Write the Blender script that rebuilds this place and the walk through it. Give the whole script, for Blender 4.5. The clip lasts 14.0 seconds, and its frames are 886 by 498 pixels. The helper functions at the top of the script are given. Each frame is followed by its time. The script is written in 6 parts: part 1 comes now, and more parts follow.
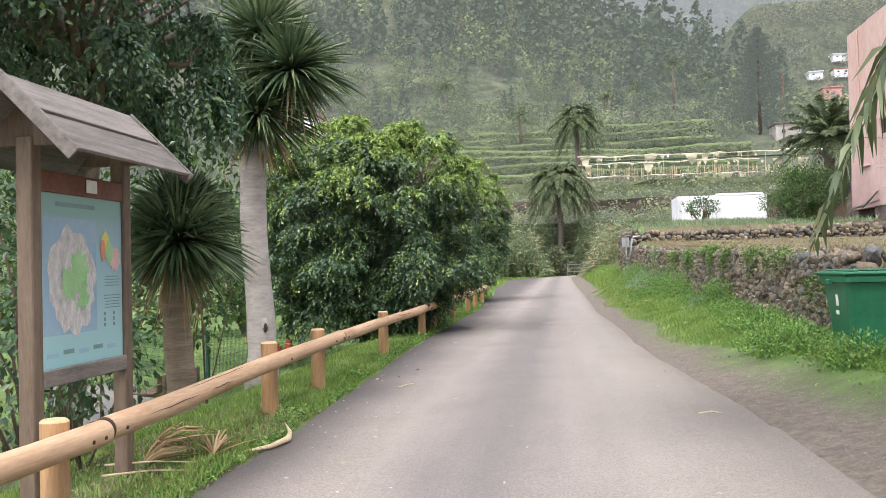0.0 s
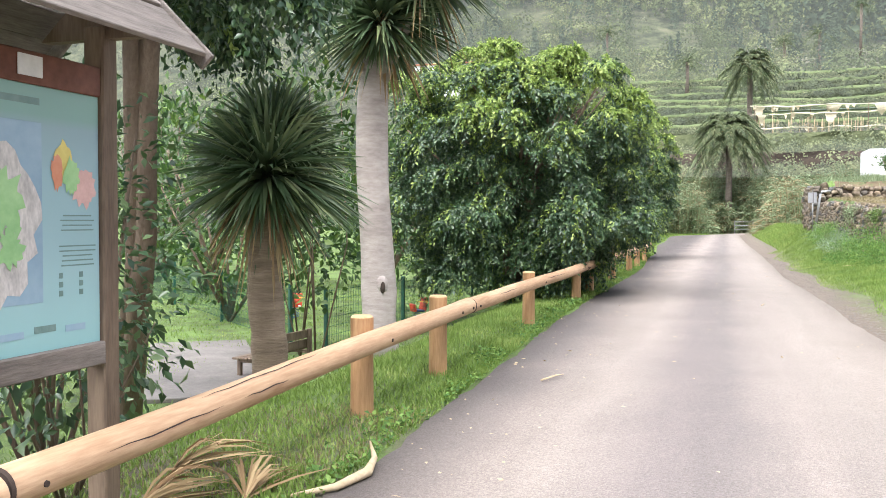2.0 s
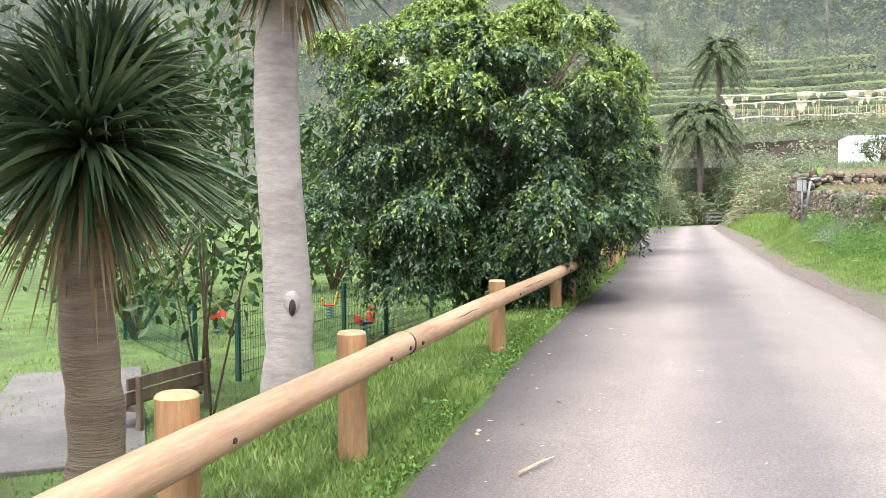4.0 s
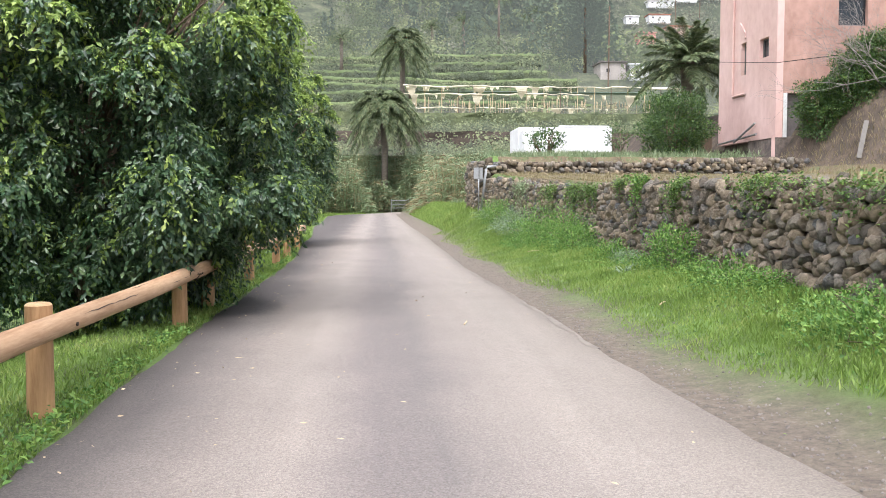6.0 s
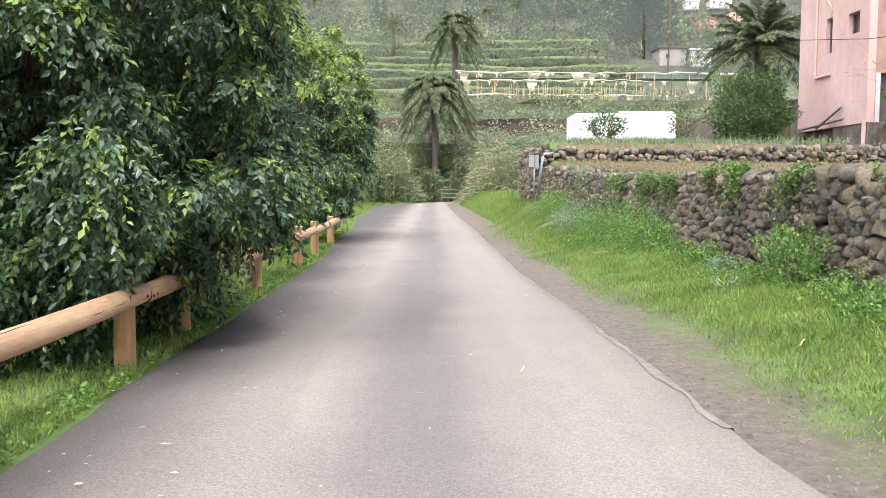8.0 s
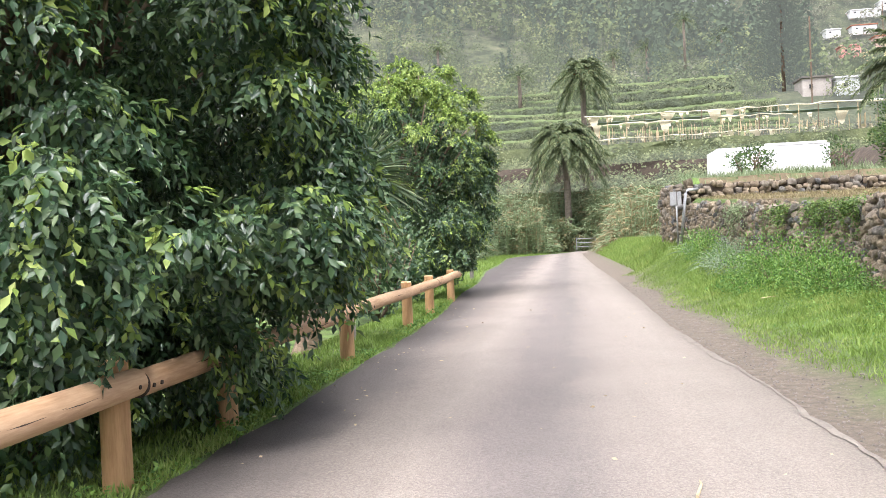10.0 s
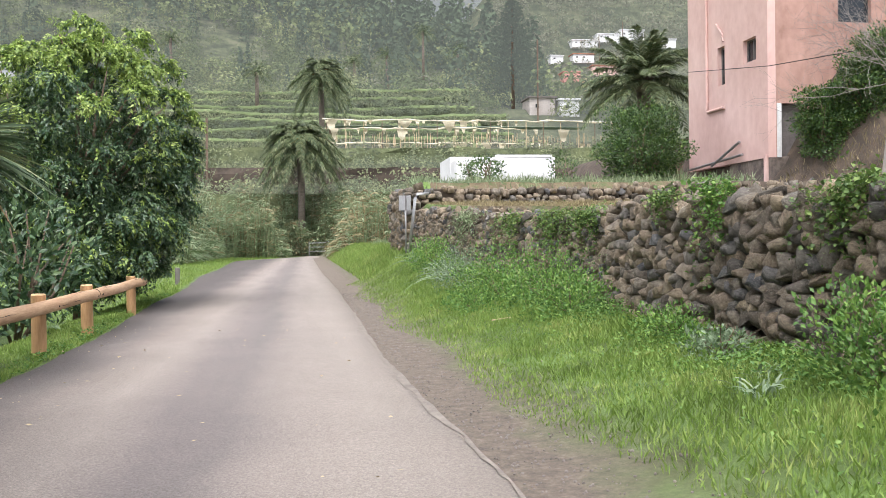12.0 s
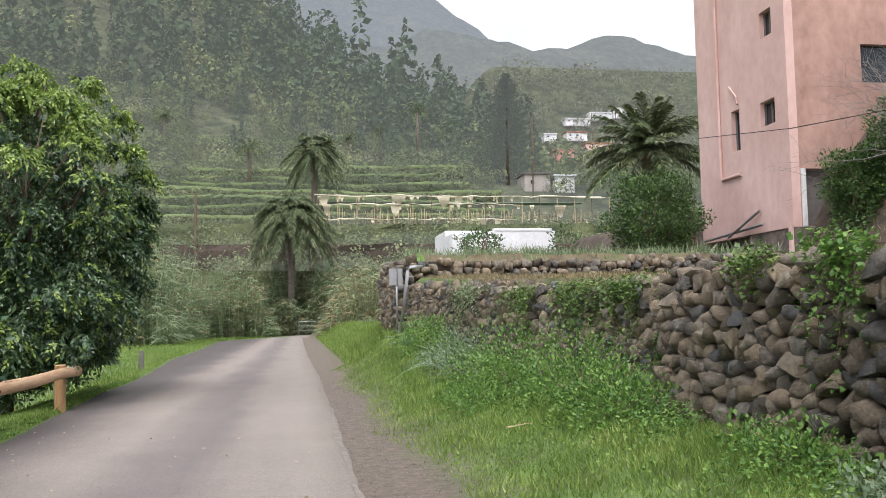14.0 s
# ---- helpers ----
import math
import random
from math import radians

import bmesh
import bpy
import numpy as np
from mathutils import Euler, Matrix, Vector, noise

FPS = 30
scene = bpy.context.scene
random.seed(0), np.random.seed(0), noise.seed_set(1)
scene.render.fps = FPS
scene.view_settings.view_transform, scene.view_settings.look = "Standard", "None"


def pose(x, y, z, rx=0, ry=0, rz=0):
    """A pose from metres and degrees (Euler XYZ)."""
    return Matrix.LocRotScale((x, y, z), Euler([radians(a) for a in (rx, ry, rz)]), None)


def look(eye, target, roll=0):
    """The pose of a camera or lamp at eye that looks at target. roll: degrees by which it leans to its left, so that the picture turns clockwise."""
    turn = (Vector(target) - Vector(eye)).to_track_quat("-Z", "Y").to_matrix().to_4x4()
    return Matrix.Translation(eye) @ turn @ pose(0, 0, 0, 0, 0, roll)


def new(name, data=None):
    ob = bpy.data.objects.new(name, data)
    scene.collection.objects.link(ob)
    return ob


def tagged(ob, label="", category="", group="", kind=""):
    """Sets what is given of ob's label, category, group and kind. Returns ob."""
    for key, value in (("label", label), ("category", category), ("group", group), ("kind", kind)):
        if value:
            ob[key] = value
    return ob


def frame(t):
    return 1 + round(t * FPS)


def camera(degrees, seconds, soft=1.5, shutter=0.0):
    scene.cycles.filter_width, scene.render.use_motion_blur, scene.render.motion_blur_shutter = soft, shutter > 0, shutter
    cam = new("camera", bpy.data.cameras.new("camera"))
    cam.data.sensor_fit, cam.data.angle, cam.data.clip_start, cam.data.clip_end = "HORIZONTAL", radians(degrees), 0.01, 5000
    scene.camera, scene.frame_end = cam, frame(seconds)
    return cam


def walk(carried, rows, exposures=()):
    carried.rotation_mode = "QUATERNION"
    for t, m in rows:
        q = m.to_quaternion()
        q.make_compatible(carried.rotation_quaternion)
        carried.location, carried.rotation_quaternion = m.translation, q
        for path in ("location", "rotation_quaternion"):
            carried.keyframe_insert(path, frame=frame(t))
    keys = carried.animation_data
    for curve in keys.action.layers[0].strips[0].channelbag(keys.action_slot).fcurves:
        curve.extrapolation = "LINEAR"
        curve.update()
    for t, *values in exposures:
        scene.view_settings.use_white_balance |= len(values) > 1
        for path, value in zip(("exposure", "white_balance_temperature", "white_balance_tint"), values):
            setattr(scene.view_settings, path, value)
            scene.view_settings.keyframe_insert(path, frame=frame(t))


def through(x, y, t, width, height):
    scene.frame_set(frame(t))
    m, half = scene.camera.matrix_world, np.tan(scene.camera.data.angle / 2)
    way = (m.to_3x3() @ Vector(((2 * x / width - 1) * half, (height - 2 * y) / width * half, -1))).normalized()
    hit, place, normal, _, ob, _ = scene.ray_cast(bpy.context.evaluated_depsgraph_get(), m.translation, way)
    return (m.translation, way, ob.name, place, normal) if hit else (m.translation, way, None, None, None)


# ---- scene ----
cam = camera(53.1, 14.0, soft=0.9)

PATH = [
    (0, (1.841, 1.877, 1.501), (1.575, 3.859, 1.539), -1.3),
    (0.5, (1.736, 2.659, 1.461), (1.477, 4.642, 1.449), -0.7),
    (1, (1.68, 3.292, 1.467), (1.366, 5.264, 1.363), -0.9),
    (1.5, (1.5, 3.995, 1.49), (0.95, 5.917, 1.434), -0.2),
    (2, (1.366, 4.687, 1.469), (0.761, 6.592, 1.402), 0.2),
    (4.5, (0.66, 8.546, 1.43), (0.186, 10.487, 1.35), -0.9),
    (5, (0.765, 9.263, 1.421), (0.467, 11.24, 1.356), -1.4),
    (5.5, (0.877, 9.94, 1.447), (0.73, 11.932, 1.349), -1.2),
    (6, (1.028, 10.714, 1.432), (1.173, 12.705, 1.32), -0.0),
    (6.5, (1.145, 11.426, 1.459), (1.319, 13.414, 1.33), -0.9),
    (7, (1.256, 12.131, 1.461), (1.453, 14.118, 1.352), 0.2),
    (7.5, (1.304, 12.899, 1.481), (1.436, 14.889, 1.339), -0.1),
    (8, (1.27, 13.662, 1.473), (1.298, 15.657, 1.336), 0.3),
    (10.5, (1.45, 16.792, 1.305), (1.158, 18.771, 1.309), -3.0),
    (11, (1.541, 17.639, 1.353), (1.491, 19.639, 1.332), -2.0),
    (11.5, (1.776, 18.295, 1.333), (1.877, 20.292, 1.302), -2.6),
    (12, (1.947, 18.988, 1.317), (2.256, 20.964, 1.299), -0.8),
    (12.5, (2.162, 19.689, 1.332), (2.568, 21.648, 1.355), -0.3),
    (13, (2.258, 20.426, 1.338), (2.631, 22.389, 1.411), 0.3),
    (13.5, (2.372, 21.122, 1.329), (2.743, 23.086, 1.378), -1.2),
    (14, (2.35, 21.812, 1.341), (2.673, 23.779, 1.498), -1.0),
]
walk(cam, [(t, look(eye, target, roll)) for t, eye, target, roll in PATH],
     exposures=[(0, 1.05, 6100, 13), (0.5, 1.12, 6100, 13), (1, 1.45, 6100, 13), (1.5, 1.53, 6100, 13), (4.5, 1.5, 6050, 13), (5, 1.4, 6050, 13), (6, 1.2, 6050, 13), (8, 1.33, 6100, 13), (10.5, 1.46, 6250, 14), (11, 1.2, 6300, 14), (11.5, 1.28, 6200, 14), (12.5, 0.78, 6150, 13), (14, 0.66, 6150, 13)])

# ---- world and sun: bright overcast ----
world = bpy.data.worlds.new("overcast_sky")
scene.world = world
world.use_nodes = True
wt = world.node_tree
sky = wt.nodes.new("ShaderNodeTexSky")
sky.sky_type, sky.sun_disc = "NISHITA", False
sky.sun_elevation, sky.sun_rotation = radians(58), radians(215)
sky.air_density, sky.dust_density = 1.0, 5.0
pale = wt.nodes.new("ShaderNodeHueSaturation")
pale.inputs["Saturation"].default_value = 0.34
wt.links.new(sky.outputs[0], pale.inputs["Color"])
wt.links.new(pale.outputs[0], wt.nodes["Background"].inputs[0])
wt.nodes["Background"].inputs[1].default_value = 0.15
sun_data = bpy.data.lights.new("sun", "SUN")
sun_data.energy, sun_data.angle, sun_data.color = 1.3, radians(14), (1.0, 0.965, 0.91)
sun = new("sun", sun_data)
# the sun stands behind the walker, over the right shoulder
sun.matrix_world = look((20, -25, 55), (0, 0, 0))


# ---- materials ----
def node_material(name, rough=0.8, metal=0.0):
    m = bpy.data.materials.new(name)
    m.use_nodes = True
    b = m.node_tree.nodes["Principled BSDF"]
    b.inputs["Roughness"].default_value = rough
    b.inputs["Metallic"].default_value = metal
    return m, m.node_tree, b


def ramp(tree, fac, stops):
    n = tree.nodes.new("ShaderNodeValToRGB")
    el = n.color_ramp.elements
    while len(el) < len(stops):
        el.new(0.5)
    for e, (p, c) in zip(el, stops):
        e.position, e.color = p, (*c, 1)
    tree.links.new(fac, n.inputs[0])
    return n.outputs[0]


def noise_out(tree, scale, detail=4.0, rough=0.6, stretch=None, space="Object"):
    tc = tree.nodes.new("ShaderNodeTexCoord")
    n = tree.nodes.new("ShaderNodeTexNoise")
    n.inputs["Scale"].default_value, n.inputs["Detail"].default_value, n.inputs["Roughness"].default_value = scale, detail, rough
    src = tc.outputs[space]
    if stretch:
        mp = tree.nodes.new("ShaderNodeMapping")
        mp.inputs["Scale"].default_value = stretch
        tree.links.new(src, mp.inputs[0])
        src = mp.outputs[0]
    tree.links.new(src, n.inputs["Vector"])
    return n.outputs["Fac"]


def mixed(tree, fac, a, b, mode="MIX"):
    n = tree.nodes.new("ShaderNodeMix")
    n.data_type, n.blend_type = "RGBA", mode
    for sock, v in ((n.inputs[0], fac), (n.inputs[6], a), (n.inputs[7], b)):
        if isinstance(v, (int, float)):
            sock.default_value = v
        elif isinstance(v, tuple):
            sock.default_value = (*v, 1)
        else:
            tree.links.new(v, sock)
    return n.outputs[2]


def math_node(tree, op, a, b=0.0):
    n = tree.nodes.new("ShaderNodeMath")
    n.operation = op
    for sock, v in zip(n.inputs, (a, b)):
        if isinstance(v, (int, float)):
            sock.default_value = v
        else:
            tree.links.new(v, sock)
    return n.outputs[0]


def bump(tree, bsdf, height, strength=0.4, distance=0.01):
    n = tree.nodes.new("ShaderNodeBump")
    n.inputs["Strength"].default_value, n.inputs["Distance"].default_value = strength, distance
    tree.links.new(height, n.inputs["Height"])
    tree.links.new(n.outputs[0], bsdf.inputs["Normal"])


def weathered(name, dark, light, big=1.5, fine=30.0, rough=0.85, relief=0.3, depth=0.01, stretch=None, metal=0.0, per_object=0.0):
    """Two scales of noise between two colours, with fine relief."""
    m, t, b = node_material(name, rough, metal)
    f = math_node(t, "ADD", math_node(t, "MULTIPLY", noise_out(t, big, 3, stretch=stretch), 0.6),
                  math_node(t, "MULTIPLY", noise_out(t, fine, 4, stretch=stretch), 0.4))
    if per_object:
        info = t.nodes.new("ShaderNodeObjectInfo")
        f = math_node(t, "ADD", f, math_node(t, "MULTIPLY", math_node(t, "SUBTRACT", info.outputs["Random"], 0.5), per_object))
    c = ramp(t, f, [(0.32, dark), (0.68, light)])
    t.links.new(c, b.inputs["Base Color"])
    bump(t, b, noise_out(t, fine, 5, stretch=stretch), relief, depth)
    return m


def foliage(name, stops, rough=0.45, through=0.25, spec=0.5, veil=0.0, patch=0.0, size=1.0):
    """Leaf colours differ leaf by leaf and, with patch, from plant to plant; some light passes through."""
    m, t, b = node_material(name, rough)
    geo = t.nodes.new("ShaderNodeNewGeometry")
    own = geo.outputs["Random Per Island"]
    if patch:
        wide = math_node(t, "ADD", math_node(t, "MULTIPLY", math_node(t, "SUBTRACT", noise_out(t, 1.0 / size, 3), 0.5), 2.6), 0.5)
        own = math_node(t, "ADD", math_node(t, "MULTIPLY", own, 1 - patch), math_node(t, "MULTIPLY", wide, patch))
    c = ramp(t, own, stops)
    t.links.new(c, b.inputs["Base Color"])
    b.inputs["Specular IOR Level"].default_value = spec
    tr = t.nodes.new("ShaderNodeBsdfTranslucent")
    t.links.new(c, tr.inputs[0])
    mx = t.nodes.new("ShaderNodeMixShader")
    mx.inputs[0].default_value = through
    t.links.new(b.outputs[0], mx.inputs[1])
    t.links.new(tr.outputs[0], mx.inputs[2])
    # veil: share of grey emission that paints distance haze onto the leaves
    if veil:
        haze_glow = t.nodes.new("ShaderNodeEmission")
        haze_glow.inputs[0].default_value = (0.36, 0.378, 0.35, 1)
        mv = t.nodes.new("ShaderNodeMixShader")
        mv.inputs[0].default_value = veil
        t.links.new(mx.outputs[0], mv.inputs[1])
        t.links.new(haze_glow.outputs[0], mv.inputs[2])
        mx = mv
    t.links.new(mx.outputs[0], t.nodes["Material Output"].inputs[0])
    return m


FICUS_LEAF = foliage("ficus_leaf", [(0.0, (0.03, 0.067, 0.034)), (0.6, (0.066, 0.125, 0.052)), (1.0, (0.145, 0.215, 0.08))], 0.33, 0.22, 0.55)
# yellow-green of new leaves, also used to paint the lit tops lighter
FICUS_YOUNG_LIT = foliage("ficus_young_lit_leaf", [(0.0, (0.15, 0.235, 0.05)), (0.6, (0.28, 0.39, 0.085)), (1.0, (0.44, 0.53, 0.15))], 0.4, 0.36)
BIG_LEAF = foliage("broad_leaf", [(0.0, (0.03, 0.07, 0.02)), (0.7, (0.07, 0.14, 0.03)), (1.0, (0.16, 0.24, 0.05))], 0.4, 0.25)
WEED = foliage("weed_leaf", [(0.0, (0.07, 0.16, 0.035)), (0.6, (0.14, 0.27, 0.05)), (1.0, (0.25, 0.38, 0.08))], 0.55, 0.3)
PALE_WEED = foliage("pale_weed_leaf", [(0.0, (0.13, 0.2, 0.1)), (1.0, (0.3, 0.38, 0.24))], 0.6, 0.25)
IVY = foliage("creeper_leaf", [(0.0, (0.06, 0.115, 0.03)), (0.6, (0.13, 0.215, 0.05)), (1.0, (0.24, 0.33, 0.08))], 0.5, 0.3)
GRASS = foliage("grass_blade", [(0.0, (0.115, 0.17, 0.035)), (0.55, (0.205, 0.315, 0.06)), (1.0, (0.4, 0.44, 0.145))], 0.6, 0.35, patch=0.55, size=0.8)
DRY_GRASS = foliage("dry_grass_blade", [(0.0, (0.17, 0.14, 0.07)), (1.0, (0.36, 0.30, 0.16))], 0.8, 0.25)
REED = foliage("reed_leaf", [(0.0, (0.12, 0.175, 0.085)), (0.6, (0.23, 0.3, 0.155)), (1.0, (0.42, 0.46, 0.28))], 0.6, 0.35, patch=0.3, size=2.0)
SPIKE = foliage("dracaena_leaf", [(0.0, (0.045, 0.08, 0.035)), (0.6, (0.10, 0.15, 0.07)), (1.0, (0.22, 0.26, 0.12))], 0.45, 0.2)
DRY_SPIKE = foliage("dry_dracaena_leaf", [(0.0, (0.22, 0.13, 0.06)), (1.0, (0.45, 0.33, 0.17))], 0.8, 0.15)
PALM_LEAF = foliage("palm_leaf", [(0.0, (0.06, 0.095, 0.04)), (0.6, (0.135, 0.175, 0.075)), (1.0, (0.27, 0.29, 0.15))], 0.45, 0.25)
# far crowns carry painted haze through veil, strongest on the distant scrub
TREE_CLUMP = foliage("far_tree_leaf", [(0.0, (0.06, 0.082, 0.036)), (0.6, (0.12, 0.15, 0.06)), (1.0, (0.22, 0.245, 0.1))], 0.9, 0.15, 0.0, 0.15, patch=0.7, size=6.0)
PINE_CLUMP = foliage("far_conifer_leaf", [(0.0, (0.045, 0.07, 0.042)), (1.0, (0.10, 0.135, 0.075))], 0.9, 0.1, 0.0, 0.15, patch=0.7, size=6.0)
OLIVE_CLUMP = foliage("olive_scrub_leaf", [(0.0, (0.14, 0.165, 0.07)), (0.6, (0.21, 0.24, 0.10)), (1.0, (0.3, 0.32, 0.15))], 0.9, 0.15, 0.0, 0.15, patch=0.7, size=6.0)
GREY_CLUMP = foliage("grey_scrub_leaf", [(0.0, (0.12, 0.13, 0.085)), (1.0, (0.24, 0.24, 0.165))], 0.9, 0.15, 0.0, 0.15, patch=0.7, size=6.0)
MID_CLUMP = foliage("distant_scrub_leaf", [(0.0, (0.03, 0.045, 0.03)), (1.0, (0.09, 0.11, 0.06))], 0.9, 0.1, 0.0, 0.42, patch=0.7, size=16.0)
PALM_BARK = weathered("palm_bark", (0.09, 0.072, 0.055), (0.24, 0.2, 0.16), 3, 20, relief=0.8, depth=0.04, stretch=(1, 1, 2))
GREY_BARK = weathered("grey_bark", (0.16, 0.14, 0.125), (0.32, 0.29, 0.26), 4, 40, relief=0.5)
BARK = weathered("bark", (0.09, 0.06, 0.04), (0.22, 0.16, 0.11), 4, 40, relief=0.7, depth=0.02, stretch=(1, 1, 0.4))
PALE_BARK = weathered("pale_ringed_bark", (0.25, 0.21, 0.185), (0.5, 0.44, 0.4), 1.5, 11, relief=0.45, depth=0.02, stretch=(0.8, 0.8, 2.6))
YUCCA_BARK = weathered("brown_ringed_bark", (0.16, 0.11, 0.075), (0.36, 0.27, 0.19), 3.0, 18, relief=0.7, depth=0.025, stretch=(0.5, 0.5, 4))
LOG = weathered("peeled_pine_log", (0.34, 0.19, 0.095), (0.62, 0.42, 0.26), 1.8, 14, 0.65, 0.25, 0.006, stretch=(5, 0.5, 5), per_object=0.1)
POST_WOOD = weathered("post_pine", (0.27, 0.135, 0.055), (0.52, 0.31, 0.15), 3, 18, 0.65, 0.3, 0.006, stretch=(4, 4, 0.5), per_object=0.15)
LOG_END = weathered("cut_log_end", (0.45, 0.28, 0.13), (0.66, 0.46, 0.26), 8, 60, 0.8)
CRACK = weathered("split_in_wood", (0.03, 0.02, 0.015), (0.06, 0.04, 0.03), 8, 60, 0.95)
GREY_WOOD = weathered("weathered_grey_timber", (0.1, 0.085, 0.072), (0.28, 0.24, 0.21), 2.5, 22, 0.8, 0.4, 0.006, stretch=(6, 0.6, 6), per_object=0.2)
BROWN_WOOD = weathered("brown_timber", (0.09, 0.06, 0.04), (0.21, 0.15, 0.10), 3, 24, 0.7, 0.35, 0.006, stretch=(4, 4, 0.5))
RED_BEAM = weathered("red_brown_timber", (0.10, 0.035, 0.02), (0.2, 0.08, 0.05), 3, 24, 0.65, 0.3, 0.005)


def basalt():
    """Brown-grey basalt, each stone its own shade, with pale lichen and pits."""
    m, t, b = node_material("basalt_stone", 0.93)
    geo, info = t.nodes.new("ShaderNodeNewGeometry"), t.nodes.new("ShaderNodeObjectInfo")
    own = math_node(t, "FRACT", math_node(t, "ADD", geo.outputs["Random Per Island"], info.outputs["Random"]))
    shade = ramp(t, own, [(0.0, (0.10, 0.09, 0.074)), (0.3, (0.215, 0.17, 0.12)), (0.6, (0.3, 0.24, 0.165)), (0.8, (0.2, 0.18, 0.15)), (0.9, (0.12, 0.122, 0.125)), (1.0, (0.38, 0.3, 0.195))])
    pits = noise_out(t, 9, 6, 0.7, space="Object")
    c = mixed(t, 0.85, shade, ramp(t, pits, [(0.3, (0.45, 0.44, 0.43)), (0.55, (1.0, 1.0, 1.0)), (0.75, (1.6, 1.55, 1.45))]), "MULTIPLY")
    c = mixed(t, ramp(t, noise_out(t, 5, 5, 0.65), [(0.58, (0, 0, 0)), (0.68, (0.55, 0.55, 0.55))]), c, (0.36, 0.33, 0.26))
    t.links.new(c, b.inputs["Base Color"])
    bump(t, b, noise_out(t, 14, 7, 0.75), 0.9, 0.05)
    return m


STONE = basalt()
FAR_STONE = weathered("basalt_rubble", (0.06, 0.05, 0.045), (0.26, 0.21, 0.175), 2.5, 9, 0.95, 0.8, 0.03)
EARTH = weathered("dark_earth", (0.035, 0.027, 0.02), (0.10, 0.075, 0.055), 2, 14, 0.95, 0.6, 0.03)
PINK = weathered("salmon_pink_render", (0.57, 0.365, 0.315), (0.74, 0.53, 0.475), 0.55, 3.2, 0.9, 0.25, 0.01, stretch=(1, 1, 0.7))
# house's south render: stains, plus shade of trees and slope put in the colour
ORANGE = weathered("stained_shaded_orange_render", (0.27, 0.15, 0.115), (0.54, 0.34, 0.275), 0.5, 3, 0.9, 0.35, 0.015, stretch=(1, 1, 0.7))
WHITE_WALL = weathered("whitewash", (0.62, 0.62, 0.62), (0.85, 0.85, 0.85), 0.8, 6, 0.9)
GREEN_PAINT = weathered("green_powder_coat", (0.01, 0.06, 0.04), (0.02, 0.10, 0.065), 3, 40, 0.5, 0.1)
BIN_GREEN = weathered("green_bin_plastic", (0.012, 0.10, 0.045), (0.022, 0.16, 0.07), 1.2, 20, 0.42, 0.12, 0.004)
DARK_PLASTIC = weathered("dark_plastic", (0.015, 0.02, 0.018), (0.035, 0.04, 0.038), 4, 30, 0.5)
RUBBER = weathered("black_rubber", (0.01, 0.01, 0.01), (0.025, 0.025, 0.025), 5, 30, 0.8)
STEEL = weathered("galvanised_steel", (0.3, 0.3, 0.3), (0.5, 0.5, 0.5), 4, 30, 0.45, 0.1, 0.003, metal=0.8)
DARK_GLASS, _, _b = node_material("dark_window_glass", 0.08)
_b.inputs["Base Color"].default_value = (0.02, 0.025, 0.03, 1)
FRAME_GREY = weathered("window_frame_paint", (0.10, 0.09, 0.085), (0.2, 0.18, 0.17), 4, 30, 0.6)
WHITE_PAINT = weathered("white_paint", (0.6, 0.6, 0.58), (0.8, 0.8, 0.78), 3, 25, 0.6)
RED_PAINT = weathered("red_toy_paint", (0.5, 0.05, 0.02), (0.65, 0.09, 0.04), 4, 30, 0.5)
YELLOW_PAINT = weathered("yellow_toy_paint", (0.6, 0.36, 0.03), (0.75, 0.5, 0.06), 4, 30, 0.5)
BLUE_PAINT = weathered("blue_toy_paint", (0.03, 0.08, 0.22), (0.06, 0.14, 0.32), 4, 30, 0.5)
CREAM_CLOTH = weathered("torn_cream_netting", (0.6, 0.54, 0.38), (0.82, 0.76, 0.6), 1.0, 8, 0.9)
GREEN_NET = weathered("green_shade_net", (0.18, 0.25, 0.2), (0.36, 0.42, 0.36), 0.15, 2, 0.8)
STRAW = weathered("dry_straw", (0.4, 0.3, 0.18), (0.62, 0.5, 0.32), 6, 40, 0.9)
DATES = weathered("orange_date_stalks", (0.4, 0.13, 0.03), (0.6, 0.24, 0.06), 6, 40, 0.8)
CONCRETE = weathered("pale_concrete", (0.12, 0.11, 0.095), (0.22, 0.2, 0.18), 2, 20, 0.9, 0.4)
ROOF_TILE = weathered("terracotta_roof", (0.26, 0.11, 0.07), (0.42, 0.2, 0.13), 1, 6, 0.9)


